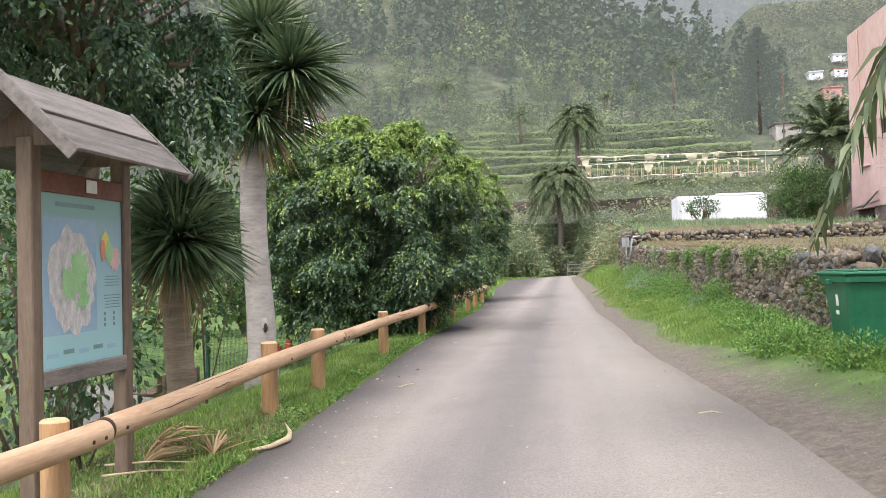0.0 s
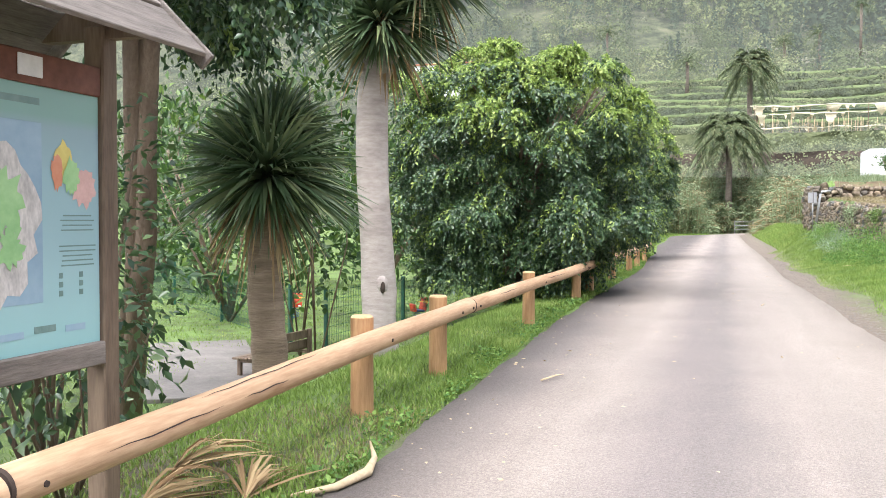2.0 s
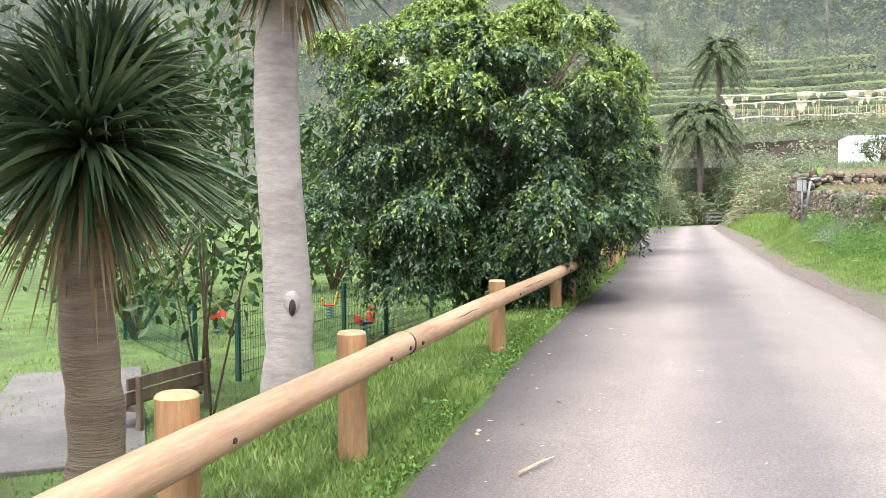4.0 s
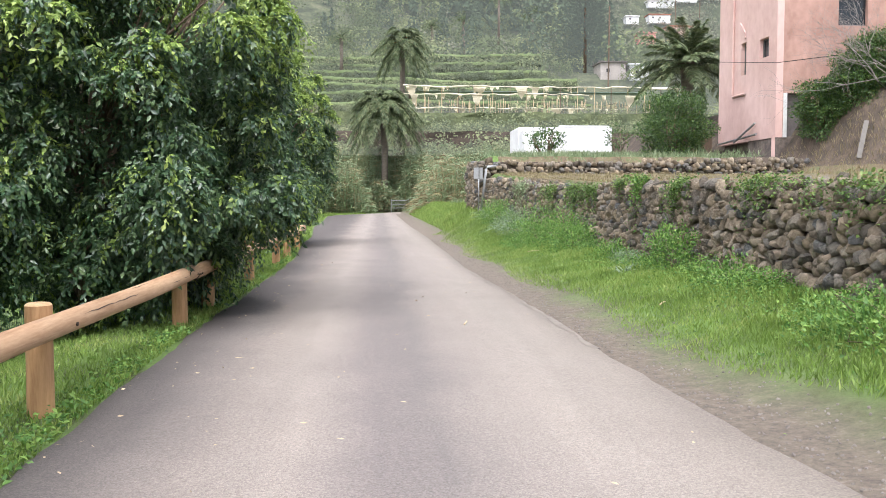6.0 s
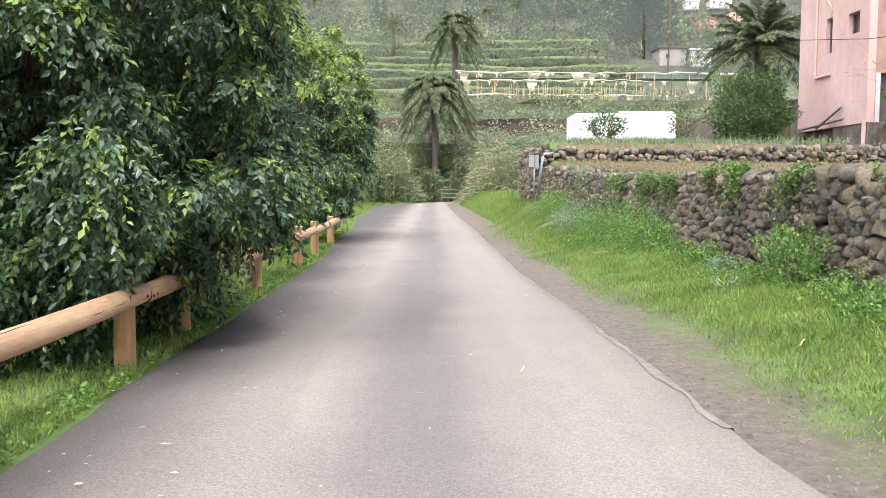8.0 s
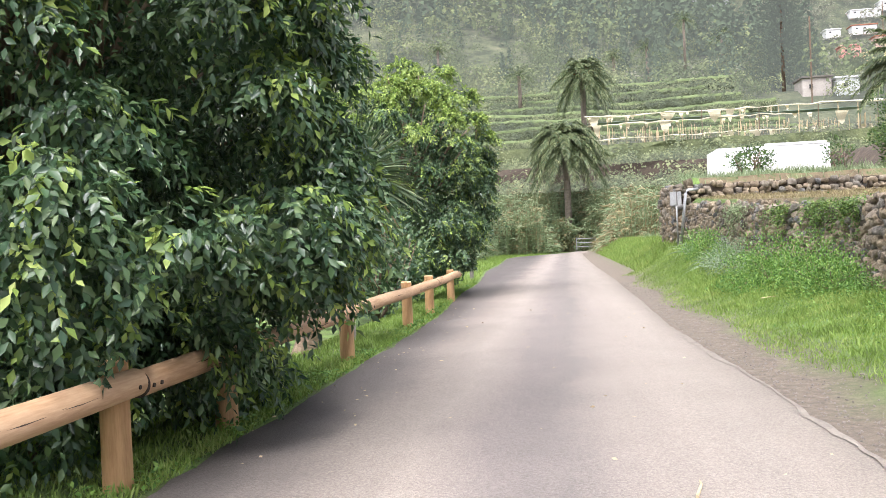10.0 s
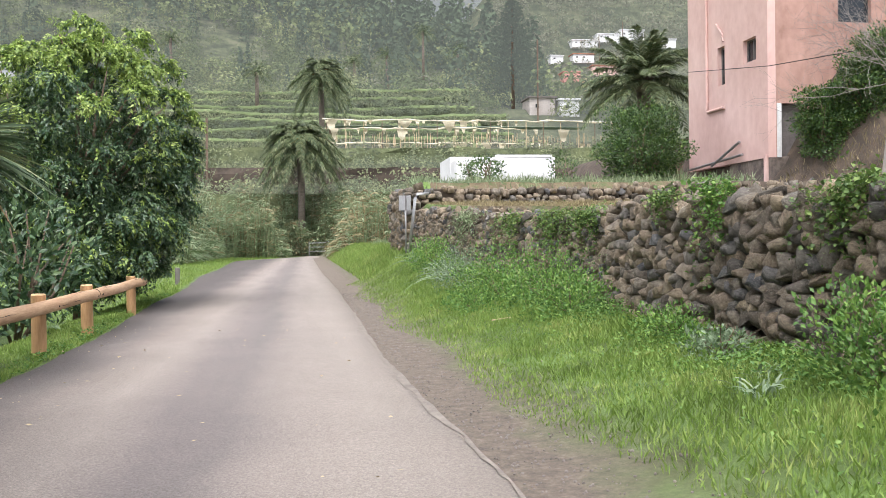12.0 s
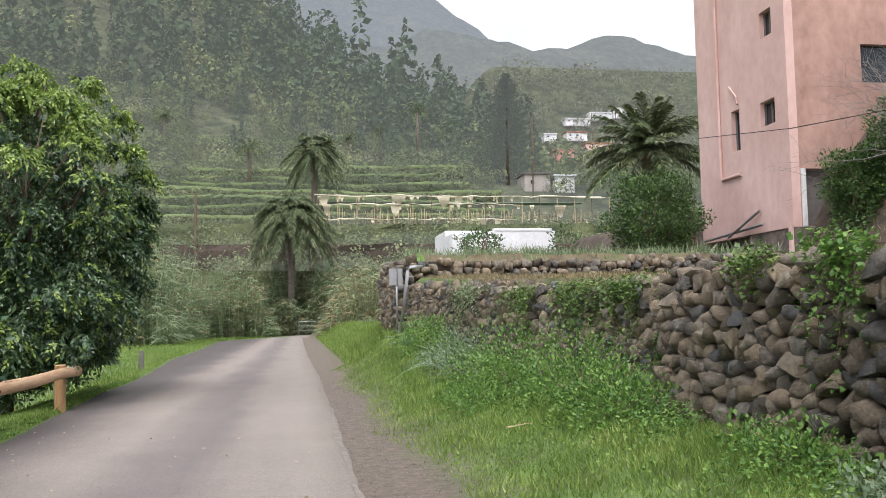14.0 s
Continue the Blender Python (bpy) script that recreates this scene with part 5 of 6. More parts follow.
for k, (x_, y_, r_) in enumerate([(-13, 27, 2.6), (-17, 31, 3.2), (-9, 31, 2.4), (-22, 37, 4), (-13, 42, 3.2), (-8, 44, 2.2)]):
    leafy("shrub", "bushy tree beyond the playground", "shrub", (x_, y_, r_ * 0.8), (r_, r_, r_), (x_, y_, -0.7), 1700, 0.3, 0.5, BIG_LEAF, 320 + k, 7, 0.06, shell=0.3)

# ---- round the pink house ----
leafy("shrub", "dark evergreen tree at the corner of the pink house", "tree", (15.0, 52.0, 4.7), (1.75, 1.7, 1.95), (15.0, 52.0, 2.9), 17000, 0.125, 0.5, BIG_LEAF, 341, 10, 0.06, shell=0.3)
leafy("shrub", "dark green shrub on the bank before the house", "shrub", (19.4, 46.4, 5.2), (1.2, 0.9, 1.3), (19.4, 46.4, 3.9), 10000, 0.125, 0.5, BIG_LEAF, 342, 10, 0.03, shell=0.3)
leafy("shrub", "dark green shrub on the bank before the house", "shrub", (21.6, 46.0, 7.2), (1.5, 1.2, 1.3), (21.6, 46.0, 6.2), 11000, 0.125, 0.5, BIG_LEAF, 343, 10, 0.03, shell=0.3)
leafy("shrub", "dark green thicket high on the bank", "shrub", (20.5, 45.9, 6.2), (1.3, 1.0, 1.2), (20.5, 45.9, 5.2), 10000, 0.125, 0.5, BIG_LEAF, 347, 10, 0.03, shell=0.3)
leafy("small_tree", "small citrus tree before the white building", "tree", (11.9, 68.0, 5.3), (1.3, 1.2, 0.75), (12.0, 68.0, 3.9), 900, 0.2, 0.5, BIG_LEAF, 344, 9, 0.06)
leafy("small_tree", "small tree at the white building's end", "tree", (17.2, 70.0, 5.6), (0.9, 0.9, 0.9), (17.2, 70.0, 4.0), 420, 0.18, 0.5, BIG_LEAF, 345, 7, 0.04)


def bare_tree():
    rng = np.random.default_rng(9)
    ob = thing("bare_tree", "leafless fig tree with tangled grey twigs", "tree", at=(22.0, 44.2, 5.0))
    bm = bmesh.new()

    def grow(p, d, ln, r, depth):
        q = p + d * ln
        tube(bm, [p, (p + q) / 2 + Vector(rng.normal(0, ln * 0.06, 3)), q], [r, r * 0.85, r * 0.65], 5, cap=False)
        if depth:
            for _ in range(3 if depth > 1 else 2):
                nd = (d + Vector(rng.normal(0, 0.55, 3)) + Vector((-0.1, 0, 0.08))).normalized()
                grow(q, nd, ln * rng.uniform(0.62, 0.86), r * 0.6, depth - 1)

    for _ in range(4):
        grow(Vector((rng.normal(0, 0.2), rng.normal(0, 0.2), -0.4)), Vector((rng.normal(-0.35, 0.3), rng.normal(0, 0.25), 1)).normalized(), 1.9, 0.035, 5)
    tagged(part("branchwork", bm, GREY_BARK, ob, smooth=True), kind="stuff")


bare_tree()
sheet = thing("tin_sheet", "grey metal sheet slid down the bank", "scrap", at=(19.6, 43.7, float(ground_z(19.6, 43.7)) - 0.45))
part("sheet", boxed(0.18, 1.7, 0.02, (0, 0, 0.9), 0.002, (62, 10, -28)), CONCRETE, sheet)
bm = bmesh.new()
tube(bm, [(17.95, 54.27, 8.26), (17.93, 47.6, 7.22), (18.68, 44.0, 6.97)], 0.014, 5)
tagged(part("cable", bm, RUBBER), "thin black overhead cable across the house", "cable")
shed = thing("shed", "low dark lean-to shed beside the house", "shed", at=(15.9, 55.5, 3.2))
part("wall", boxed(2.2, 1.6, 1.7, (0.9, 0, 0.8), 0.01), BROWN_WOOD, shed)
part("roof", boxed(2.6, 2.0, 0.06, (0.8, 0, 1.72), 0.005, (0, 8, 0)), FRAME_GREY, shed)

# white building
ob = thing("white_building", "low whitewashed water tank building on the terrace", "building", at=(10.9, 73.0, 3.9))
part("wall", boxed(6.7, 4.0, 2.6, (3.35, 2.0, 1.3), 0.03), WHITE_WALL, ob)
part("parapet", boxed(3.6, 0.3, 0.16, (4.7, 0.12, 2.66), 0.02), WHITE_WALL, ob)
part("wall", boxed(2.6, 2.2, 2.35, (1.35, -0.9, 1.1), 0.03), WHITE_WALL, ob)


# ---- greenhouse and terraces across the valley ----
def platform(name, x0, x1, y0, y1, z0, z1, material, label):
    rng = np.random.default_rng(int(abs(x0) * 7 + y0))
    nx = 40
    xs_ = np.linspace(x0, x1, nx)
    bm = bmesh.new()
    rows = []
    for dy, z_ in ((0, z0), (0.3, z0 + (z1 - z0) * 0.8), (0.5, z1), (y1 - y0, z1)):
        rows.append([bm.verts.new((x_, y0 + dy + 0.2 * math.sin(x_ * 0.21) + rng.normal(0, 0.12), z_ + rng.normal(0, 0.06))) for x_ in xs_])
    for r0, r1 in zip(rows, rows[1:]):
        for k in range(nx - 1):
            bm.faces.new((r0[k], r0[k + 1], r1[k + 1], r1[k]))
    return tagged(part(name, bm, material), label, "terrace", kind="structure")


platform("bank_1", -30, 75, 112, 119, 0, 6.5, TERRACE_GREEN, "overgrown bank below the greenhouse")
platform("bank_2", -26, 75, 118, 126, 6, 9.6, EARTH, "brown earth terrace below the greenhouse")
platform("bank_3", -24, 75, 125, 150, 9.4, 12.6, TERRACE_GREEN, "scrubby terrace carrying the greenhouse")


def field_terrace(k, x0, x1, y0, depth, z0, rise):
    """One farming terrace: a leaning dry wall, a grassy lip and a level tread behind it."""
    rng = np.random.default_rng(900 + k)
    nx = 70
    xs_ = np.linspace(x0, x1, nx)
    bow = 1.2 * np.sin(xs_ * 0.06 + 0.5 * k) + rng.normal(0, 0.05, nx)
    sag = 0.3 * np.sin(xs_ * 0.09 + k) + 0.15 * np.sin(xs_ * 0.31 + 2 * k) + rng.normal(0, 0.05, nx)
    rows = [(0.0, -0.6), (0.25, rise * 0.8), (0.5, rise + 0.12), (1.0, rise), (depth + 2.5, rise + 0.05)]
    v = np.stack([np.stack([xs_, y0 + bow + dy, z0 + sag + dz + rng.normal(0, 0.05, nx)], -1) for dy, dz in rows])
    q = (np.arange(len(rows) - 1)[:, None] * nx + np.arange(nx - 1)).reshape(-1, 1)
    which = np.repeat([0, 1, 1, 1], nx - 1)
    mesh = np_mesh("terrace", v.reshape(-1, 3), q + [0, 1, nx + 1, nx], which)
    tagged(link_mesh(f"terrace_{k + 1}", mesh, (TERRACE_WALL, TERRACE_EDGE)), "green farming terrace with a dark overgrown wall", "terrace", kind="structure")
    # bushes along the wall's foot and face
    n = 260
    x = rng.uniform(x0, x1, n)
    s = rng.uniform(0.3, 0.75, n)
    c = np.stack([x, y0 + np.interp(x, xs_, bow) - 0.1, z0 + np.interp(x, xs_, sag) + rng.uniform(0.1, rise * 0.75, n)], -1)
    d = unit(rng.normal(size=(n, 26, 3)))
    p = c[:, None] + d * s[:, None, None] * [1.3, 0.6, 0.7]
    ln = (s[:, None] * rng.uniform(0.3, 0.6, (n, 26))).ravel()
    tagged(link_mesh("terrace_bushes", leaf_mesh("terrace_bushes", p.reshape(-1, 3), unit(rng.normal(size=(n * 26, 3)) + [0, 0, -0.3]), ln, ln * 0.7, rng, face=d.reshape(-1, 3) * 2), TREE_CLUMP if k % 3 else OLIVE_CLUMP), "bushes grown over the terrace wall", "shrubs", kind="stuff")


for k in range(7):
    field_terrace(k, -36 + 3 * k + 4 * (k % 2), 38 - 1.5 * k - 3 * (k % 3), 146 + 3.0 * k, 3.0, 14.6 + 1.62 * k, 1.62)


def greenhouse():
    rng = np.random.default_rng(15)
    ob = thing("greenhouse", "derelict netted greenhouse with torn cream cloth", "greenhouse", at=(4.8, 127.0, 12.4))
    for k in range(17):
        part("post", boxed(0.09, 0.09, 3.9 - 0.2 * (k % 3), (k * 2.25, rng.normal(0, 0.1), 1.9), 0.01), STRAW if k % 3 else BROWN_WOOD, ob)
    for z_, r_ in ((3.75, 0.055), (2.75, 0.04), (0.95, 0.05)):
        bm = bmesh.new()
        tube(bm, [(x_, -0.1, z_ + rng.normal(0, 0.07)) for x_ in np.linspace(-0.5, 36.3 if z_ > 3 else 24, 26)], [abs(rng.normal(r_, 0.03)) + 0.02 for _ in range(26)], 6)
        part("cloth_line", bm, CREAM_CLOTH, ob)
    for k in range(60):
        x_ = rng.uniform(0, 34 if k % 3 else 24)
        z_ = (3.7, 2.7, 0.95)[k % 3]
        w_, l_ = (rng.uniform(0.15, 0.5), rng.uniform(0.4, 0.9)) if k > 9 else (rng.uniform(0.8, 1.7), rng.uniform(0.9, 1.9))
        bm = bmesh.new()
        n = 7
        prev = None
        for j in range(n):
            f = j / (n - 1)
            half = w_ / 2 * (1 - f) ** rng.uniform(0.5, 0.9) + 0.04
            row = [bm.verts.new((x_ + s_ * half + rng.normal(0, 0.04), -0.2 - 0.12 * math.sin(f * 5 + k), z_ - l_ * f)) for s_ in (-1, 0, 1)]
            if prev:
                for q in (0, 1):
                    bm.faces.new((prev[q], prev[q + 1], row[q + 1], row[q]))
            prev = row
        bmesh.ops.solidify(bm, geom=bm.faces[:], thickness=0.02)
        part("rag", bm, CREAM_CLOTH, ob)
    part("net_roof", boxed(36, 5, 0.06, (18, 12.5, 4.5), 0.01, (3.5, 0, 0)), GREEN_NET, ob, "grey-green shade net")
    part("plastic_sheet", boxed(7, 3.5, 0.08, (31.5, 1.9, 4.0), 0.01, (5.0, 0, 0)), WHITE_WALL, ob, "white plastic sheet")
    for k in range(120):
        x_, y_ = rng.uniform(0, 36), rng.uniform(0.6, 9)
        part("vine_stake", boxed(0.07, 0.07, 2.4, (x_, y_, 1.2), 0), STRAW, ob)


greenhouse()


def village_slope(x, y):
    """The slope that carries the far houses."""
    z = 1.34 + (54.66 + (y - 285) / 1.2) * (y - 21.8) / 308.2
    return z - 0.4 - 26 * smooth(78, 48, x) - 30 * smooth(282, 268, y) - 14 * smooth(318, 345, y)


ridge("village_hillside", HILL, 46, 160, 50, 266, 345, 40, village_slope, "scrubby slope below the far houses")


def far_house(x, y, z, w, d, h, material, roof=WHITE_WALL, label="small white house on the far slope"):
    ob = thing("house", label, "house", at=(x, y, z))
    part("wall", boxed(w, d, h + 1, (0, 0, h / 2 - 0.5), 0.03), material, ob)
    part("roof", boxed(w + 0.5, d + 0.5, 0.3, (0, 0, h + 0.15), 0.03), roof, ob)
    for k in range(max(1, int((w - 1.2) / 2.3))):
        win = part("window", boxed(0.62, 0.1, h * 0.26, (-w / 2 + 1.3 + 2.3 * k, -d / 2 - 0.02, h * 0.5), 0.01), FRAME_GREY, ob)
        part("pane", boxed(0.46, 0.05, h * 0.2, (-w / 2 + 1.3 + 2.3 * k, -d / 2 - 0.07, h * 0.5), 0.005), DARK_GLASS, win)


HUT_WALL = weathered("stained_hut_render", (0.34, 0.3, 0.27), (0.55, 0.5, 0.46), 0.6, 4, 0.9)
far_house(-49.5, 168, 25.6, 11.5, 7, 4.9, WHITE_WALL, ROOF_TILE, "white farmhouse with a tiled roof beyond the park")
far_house(41.5, 165, 22.3, 4.4, 5, 2.6, HUT_WALL, CONCRETE, "pale hut with a shallow grey roof")
far_house(46.0, 164, 22.3, 3.4, 4, 2.2, WHITE_WALL, WHITE_WALL, "small white annex with a flat roof")
far_house(60, 293, 54.5, 10.5, 8, 3.6, CONCRETE, WHITE_WALL, "long grey house with a white roof edge")
YELLOW_WALL = weathered("pale_yellow_render", (0.55, 0.45, 0.25), (0.7, 0.6, 0.36), 0.5, 3, 0.9)
CORAL_WALL = weathered("coral_render", (0.46, 0.22, 0.185), (0.56, 0.3, 0.26), 0.5, 3, 0.9)
for x_, z_, w_, h_, m_, l_ in [(92.5, 65.5, 4.5, 2.8, WHITE_WALL, "small white house on the far slope"), (102.5, 66.0, 7.5, 3.2, WHITE_WALL, "white house with terracotta roof edge"),
                               (98.0, 58.5, 6.0, 5.0, CORAL_WALL, "coral-red house among the white ones"), (105.8, 56.0, 6.5, 4.6, YELLOW_WALL, "pale yellow house on the slope"),
                               (110.5, 61.5, 9, 4.0, PINK, "pale pink house on the slope"), (103, 71.5, 9, 2.4, WHITE_WALL, "long white house high on the slope"),
                               (112, 73.5, 8, 3.0, WHITE_WALL, "long white house high on the slope"), (121, 74.5, 8.5, 4.2, WHITE_WALL, "white two-storey house high on the slope"),
                               (134, 72, 7, 3.2, WHITE_WALL, "small white house on the far slope")]:
    y_ = 285 + (z_ - 56) * 1.2
    s_ = (y_ - 21.8) / 308.2
    far_house(2.4 + (x_ - 2.4) * s_, y_, 1.3 + (z_ - 1.3) * s_, w_ * s_ * 1.05, 5, h_ * s_ * 0.6, m_, ROOF_TILE if "terracotta" in l_ or m_ is PINK else m_, l_)
for x_, y_, z_, h_ in [(-8.4, 118, 8, 7), (40, 160, 22, 12), (95, 289, 52, 14), (104, 292, 59, 12), (5.5, 140, 12, 6)]:
    bm = bmesh.new()
    tube(bm, [(x_, y_, z_ - 3), (x_ + 0.1, y_, z_ + h_)], 0.14, 7)
    tagged(part("utility_pole", bm, BROWN_WOOD), "weathered wooden utility pole", "pole", "utility poles")


def norfolk_pine(x, y, z, h, seed):
    rng = np.random.default_rng(seed)
    ob = thing("pine_tree", "tall dark pine with layered branches", "tree", at=(x, y, z))
    bm = bmesh.new()
    tube(bm, [(0, 0, -2), (0, 0, h * 0.5), (0, 0, h)], [0.35, 0.22, 0.04], 8)
    part("trunk", bm, BARK, ob, smooth=True)
    base, way, ln = [], [], []
    for k in range(19):
        f = k / 18
        zz = h * (0.12 + 0.87 * f)
        r = 7.4 * (1 - f) ** 0.85 * rng.uniform(0.8, 1.1) + 0.25
        for j in range(9):
            a = j * math.tau / 9 + k * 0.5 + rng.normal(0, 0.1)
            for u in np.linspace(0.15, 1, 13):
                p = np.array([math.cos(a) * r * u, math.sin(a) * r * u, zz + 0.12 * r * u * u])
                for _ in range(4):
                    base.append(p + rng.normal(0, 0.1, 3))
                    way.append(np.array([math.cos(a), math.sin(a), 0.35]) + rng.normal(0, 0.6, 3))
                    ln.append(rng.uniform(0.4, 0.8))
    ln = np.array(ln)
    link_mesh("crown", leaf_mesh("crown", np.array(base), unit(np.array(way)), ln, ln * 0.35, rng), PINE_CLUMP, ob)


norfolk_pine(38.3, 170, 24.0, 19.5, 61)


def slope_woods(name, label, n, xr, yr, height, material, seed, cone, size, per, clump=0.22):
    """Trees scattered over a far slope, each a crown of small clumps, all in one object."""
    rng = np.random.default_rng(seed)
    x = rng.uniform(*xr, n * 2)
    y = yr[0] + (yr[1] - yr[0]) * rng.random(n * 2) ** 1.3
    patch = np.array([noise.noise(Vector((a / 28, b / 28, seed))) for a, b in zip(x, y)])
    keep = np.argsort(-(patch + rng.normal(0, 0.3, n * 2)))[:n]
    x, y = x[keep], y[keep]
    z = height(x, y)
    s = size * rng.lognormal(0, 0.35, n)
    d = unit(rng.normal(size=(n, per, 3)))
    d[..., 2] = np.where(d[..., 2] < -0.35, -d[..., 2], d[..., 2])
    u = rng.uniform(0.72, 1, (n, per, 1))
    if cone:
        t = rng.random((n, per, 1)) ** 1.4
        r = ((1 - t) * 0.4 + 0.02) * u
        p = np.concatenate([d[..., :1] * r, d[..., 1:2] * r, t * 2.1], -1) * s[:, None, None]
    else:
        bulge = 1 + 0.3 * np.sin(d[..., :1] * 4 + x[:, None, None]) * np.sin(d[..., 1:2] * 4 + y[:, None, None])
        p = (d * u * bulge * [1, 1, 0.8] + [0, 0, 0.45]) * s[:, None, None]
    p = p + np.stack([x, y, z], -1)[:, None]
    # leaf clumps lie along the crown's surface, so that each crown shades as one
    flat = rng.normal(size=d.shape)
    way = unit(flat - d * (flat * d).sum(-1, keepdims=True) * 0.8 + [0, 0, -0.2])
    ln = (s[:, None] ** 0.8 * clump * rng.uniform(0.65, 1.35, (n, per))).ravel()
    mesh = leaf_mesh(name, p.reshape(-1, 3), way.reshape(-1, 3), ln, ln * 0.7, rng, face=d.reshape(-1, 3) * 2.2 + [0, 0, 0.5])
    tagged(link_mesh(name, mesh, material), label, "woodland", kind="stuff")




def valley_z(x, y):
    return 1.5 + 4.8 * smooth(112, 114, y) + 3 * smooth(118.5, 119.5, y) + 2.6 * smooth(125, 126, y)


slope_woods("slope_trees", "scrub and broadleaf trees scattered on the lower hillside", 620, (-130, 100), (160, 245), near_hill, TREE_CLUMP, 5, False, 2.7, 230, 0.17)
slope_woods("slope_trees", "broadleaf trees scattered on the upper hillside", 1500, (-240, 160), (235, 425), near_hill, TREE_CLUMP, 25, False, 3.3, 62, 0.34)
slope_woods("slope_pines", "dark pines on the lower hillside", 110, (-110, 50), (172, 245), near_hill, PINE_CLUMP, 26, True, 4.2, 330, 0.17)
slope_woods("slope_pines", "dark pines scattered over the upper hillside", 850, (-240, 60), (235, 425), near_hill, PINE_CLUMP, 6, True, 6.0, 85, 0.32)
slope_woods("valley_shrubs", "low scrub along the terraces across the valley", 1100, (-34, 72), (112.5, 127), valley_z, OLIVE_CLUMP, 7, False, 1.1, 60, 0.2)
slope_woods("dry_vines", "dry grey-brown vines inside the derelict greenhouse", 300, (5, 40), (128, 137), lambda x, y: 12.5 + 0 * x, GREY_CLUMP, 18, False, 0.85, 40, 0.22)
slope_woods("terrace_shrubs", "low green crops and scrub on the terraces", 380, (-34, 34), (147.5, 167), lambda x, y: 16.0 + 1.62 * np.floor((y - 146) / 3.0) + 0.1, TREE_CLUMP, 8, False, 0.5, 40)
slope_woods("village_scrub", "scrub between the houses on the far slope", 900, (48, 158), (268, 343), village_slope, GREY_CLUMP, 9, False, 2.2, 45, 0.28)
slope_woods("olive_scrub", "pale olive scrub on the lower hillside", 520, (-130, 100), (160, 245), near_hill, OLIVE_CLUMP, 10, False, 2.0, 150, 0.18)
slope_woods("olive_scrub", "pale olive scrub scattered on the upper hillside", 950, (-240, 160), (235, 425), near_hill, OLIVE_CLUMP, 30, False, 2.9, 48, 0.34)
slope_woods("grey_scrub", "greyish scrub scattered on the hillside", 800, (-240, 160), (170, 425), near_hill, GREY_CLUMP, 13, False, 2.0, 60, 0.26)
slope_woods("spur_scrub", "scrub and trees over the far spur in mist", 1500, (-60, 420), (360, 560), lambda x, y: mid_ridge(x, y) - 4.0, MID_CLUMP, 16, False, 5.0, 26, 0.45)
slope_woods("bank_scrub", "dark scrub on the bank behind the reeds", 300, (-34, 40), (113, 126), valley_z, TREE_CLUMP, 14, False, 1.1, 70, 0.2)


# ---- reeds ----
def reed_bed(name, label, n, xr, yr, tall, seed, dry=0.15):
    rng = np.random.default_rng(seed)
    x, y = rng.uniform(*xr, n), rng.uniform(*yr, n)
    z = np.where(y > 111, 0.0, 0.0)
    stand = np.array([noise.noise(Vector((a * 0.3, b * 0.3, seed))) for a, b in zip(x, y)])
    fringe = np.clip(np.minimum(x - xr[0], xr[1] - x) / 1.5, 0.25, 1)
    h = tall * rng.uniform(0.6, 1.1, n) * (0.95 + 0.5 * stand) * fringe
    s = np.linspace(0, 1, 4)
    lean = rng.normal(0, 0.12, (n, 2))
    stem = np.stack([x[:, None] + lean[:, :1] * h[:, None] * s ** 2, y[:, None] + lean[:, 1:] * h[:, None] * s ** 2, z[:, None] + h[:, None] * s], -1)
    m = 5
    f = rng.uniform(0.05, 0.98, (n, m))
    a = rng.uniform(0, math.tau, (n, m))
    ln = rng.uniform(0.6, 1.1, (n, m))
    root = np.stack([x[:, None] + lean[:, :1] * h[:, None] * f ** 2, y[:, None] + lean[:, 1:] * h[:, None] * f ** 2, z[:, None] + h[:, None] * f], -1)
    out = np.stack([np.cos(a), np.sin(a), np.full_like(a, 0.75)], -1)
    leaf = root[:, :, None] + out[:, :, None] * (ln[..., None] * s)[..., None] + np.array([0, 0, -1.0]) * (ln[..., None] * s ** 2 * 0.85)[..., None]
    spines = np.concatenate([stem, leaf.reshape(-1, 4, 3)])
    width = np.concatenate([np.full(n, 0.045), np.full(n * m, 0.085)])
    is_dry = np.repeat((rng.random(n) < dry), m)
    which = np.concatenate([rng.random(n) < 0.2, is_dry]).astype(int)
    tagged(link_mesh(name, strips(name, spines, width, rng, which), [REED, DRY_GRASS]), label, "reeds", kind="stuff")


reed_bed("reeds", "tall grey-green giant reeds beside the lane", 4200, (-20, -5.2), (76, 101), 6.8, 401, 0.08)
reed_bed("reeds", "tall giant reeds across the lane's end", 2600, (-9, 17), (109.6, 112.4), 6.6, 402, 0.12)
reed_bed("reeds", "pale giant reeds behind the gate", 1500, (2.6, 15), (107.0, 109.2), 6.2, 407, 0.2)
reed_bed("reeds", "tall reeds behind the sign, partly dry", 1000, (4.2, 8.5), (78, 100), 5.0, 403, 0.5)

reed_bed("reeds", "giant reeds beside the palm at the lane's end", 1500, (-13, 0.3), (100, 109), 4.6, 405, 0.25)
reed_bed("reeds", "giant reeds round the palm trunk", 520, (-1.4, 3.2), (106.9, 108.4), 3.4, 406, 0.3)
gate = thing("gate", "low grey tubular gate at the lane's end", "gate", at=(2.4, 106, 0.0))
for z_ in (0.5, 0.9, 1.3):
    bm = bmesh.new()
    tube(bm, [(0, 0, z_), (3.7, 0, z_)], 0.035, 7)
    part("bar", bm, STEEL, gate)
for x_ in (0, 1.85, 3.7):
    bm = bmesh.new()
    tube(bm, [(x_, 0, -0.1), (x_, 0, 1.45)], 0.045, 7)
    part("upright", bm, STEEL, gate)
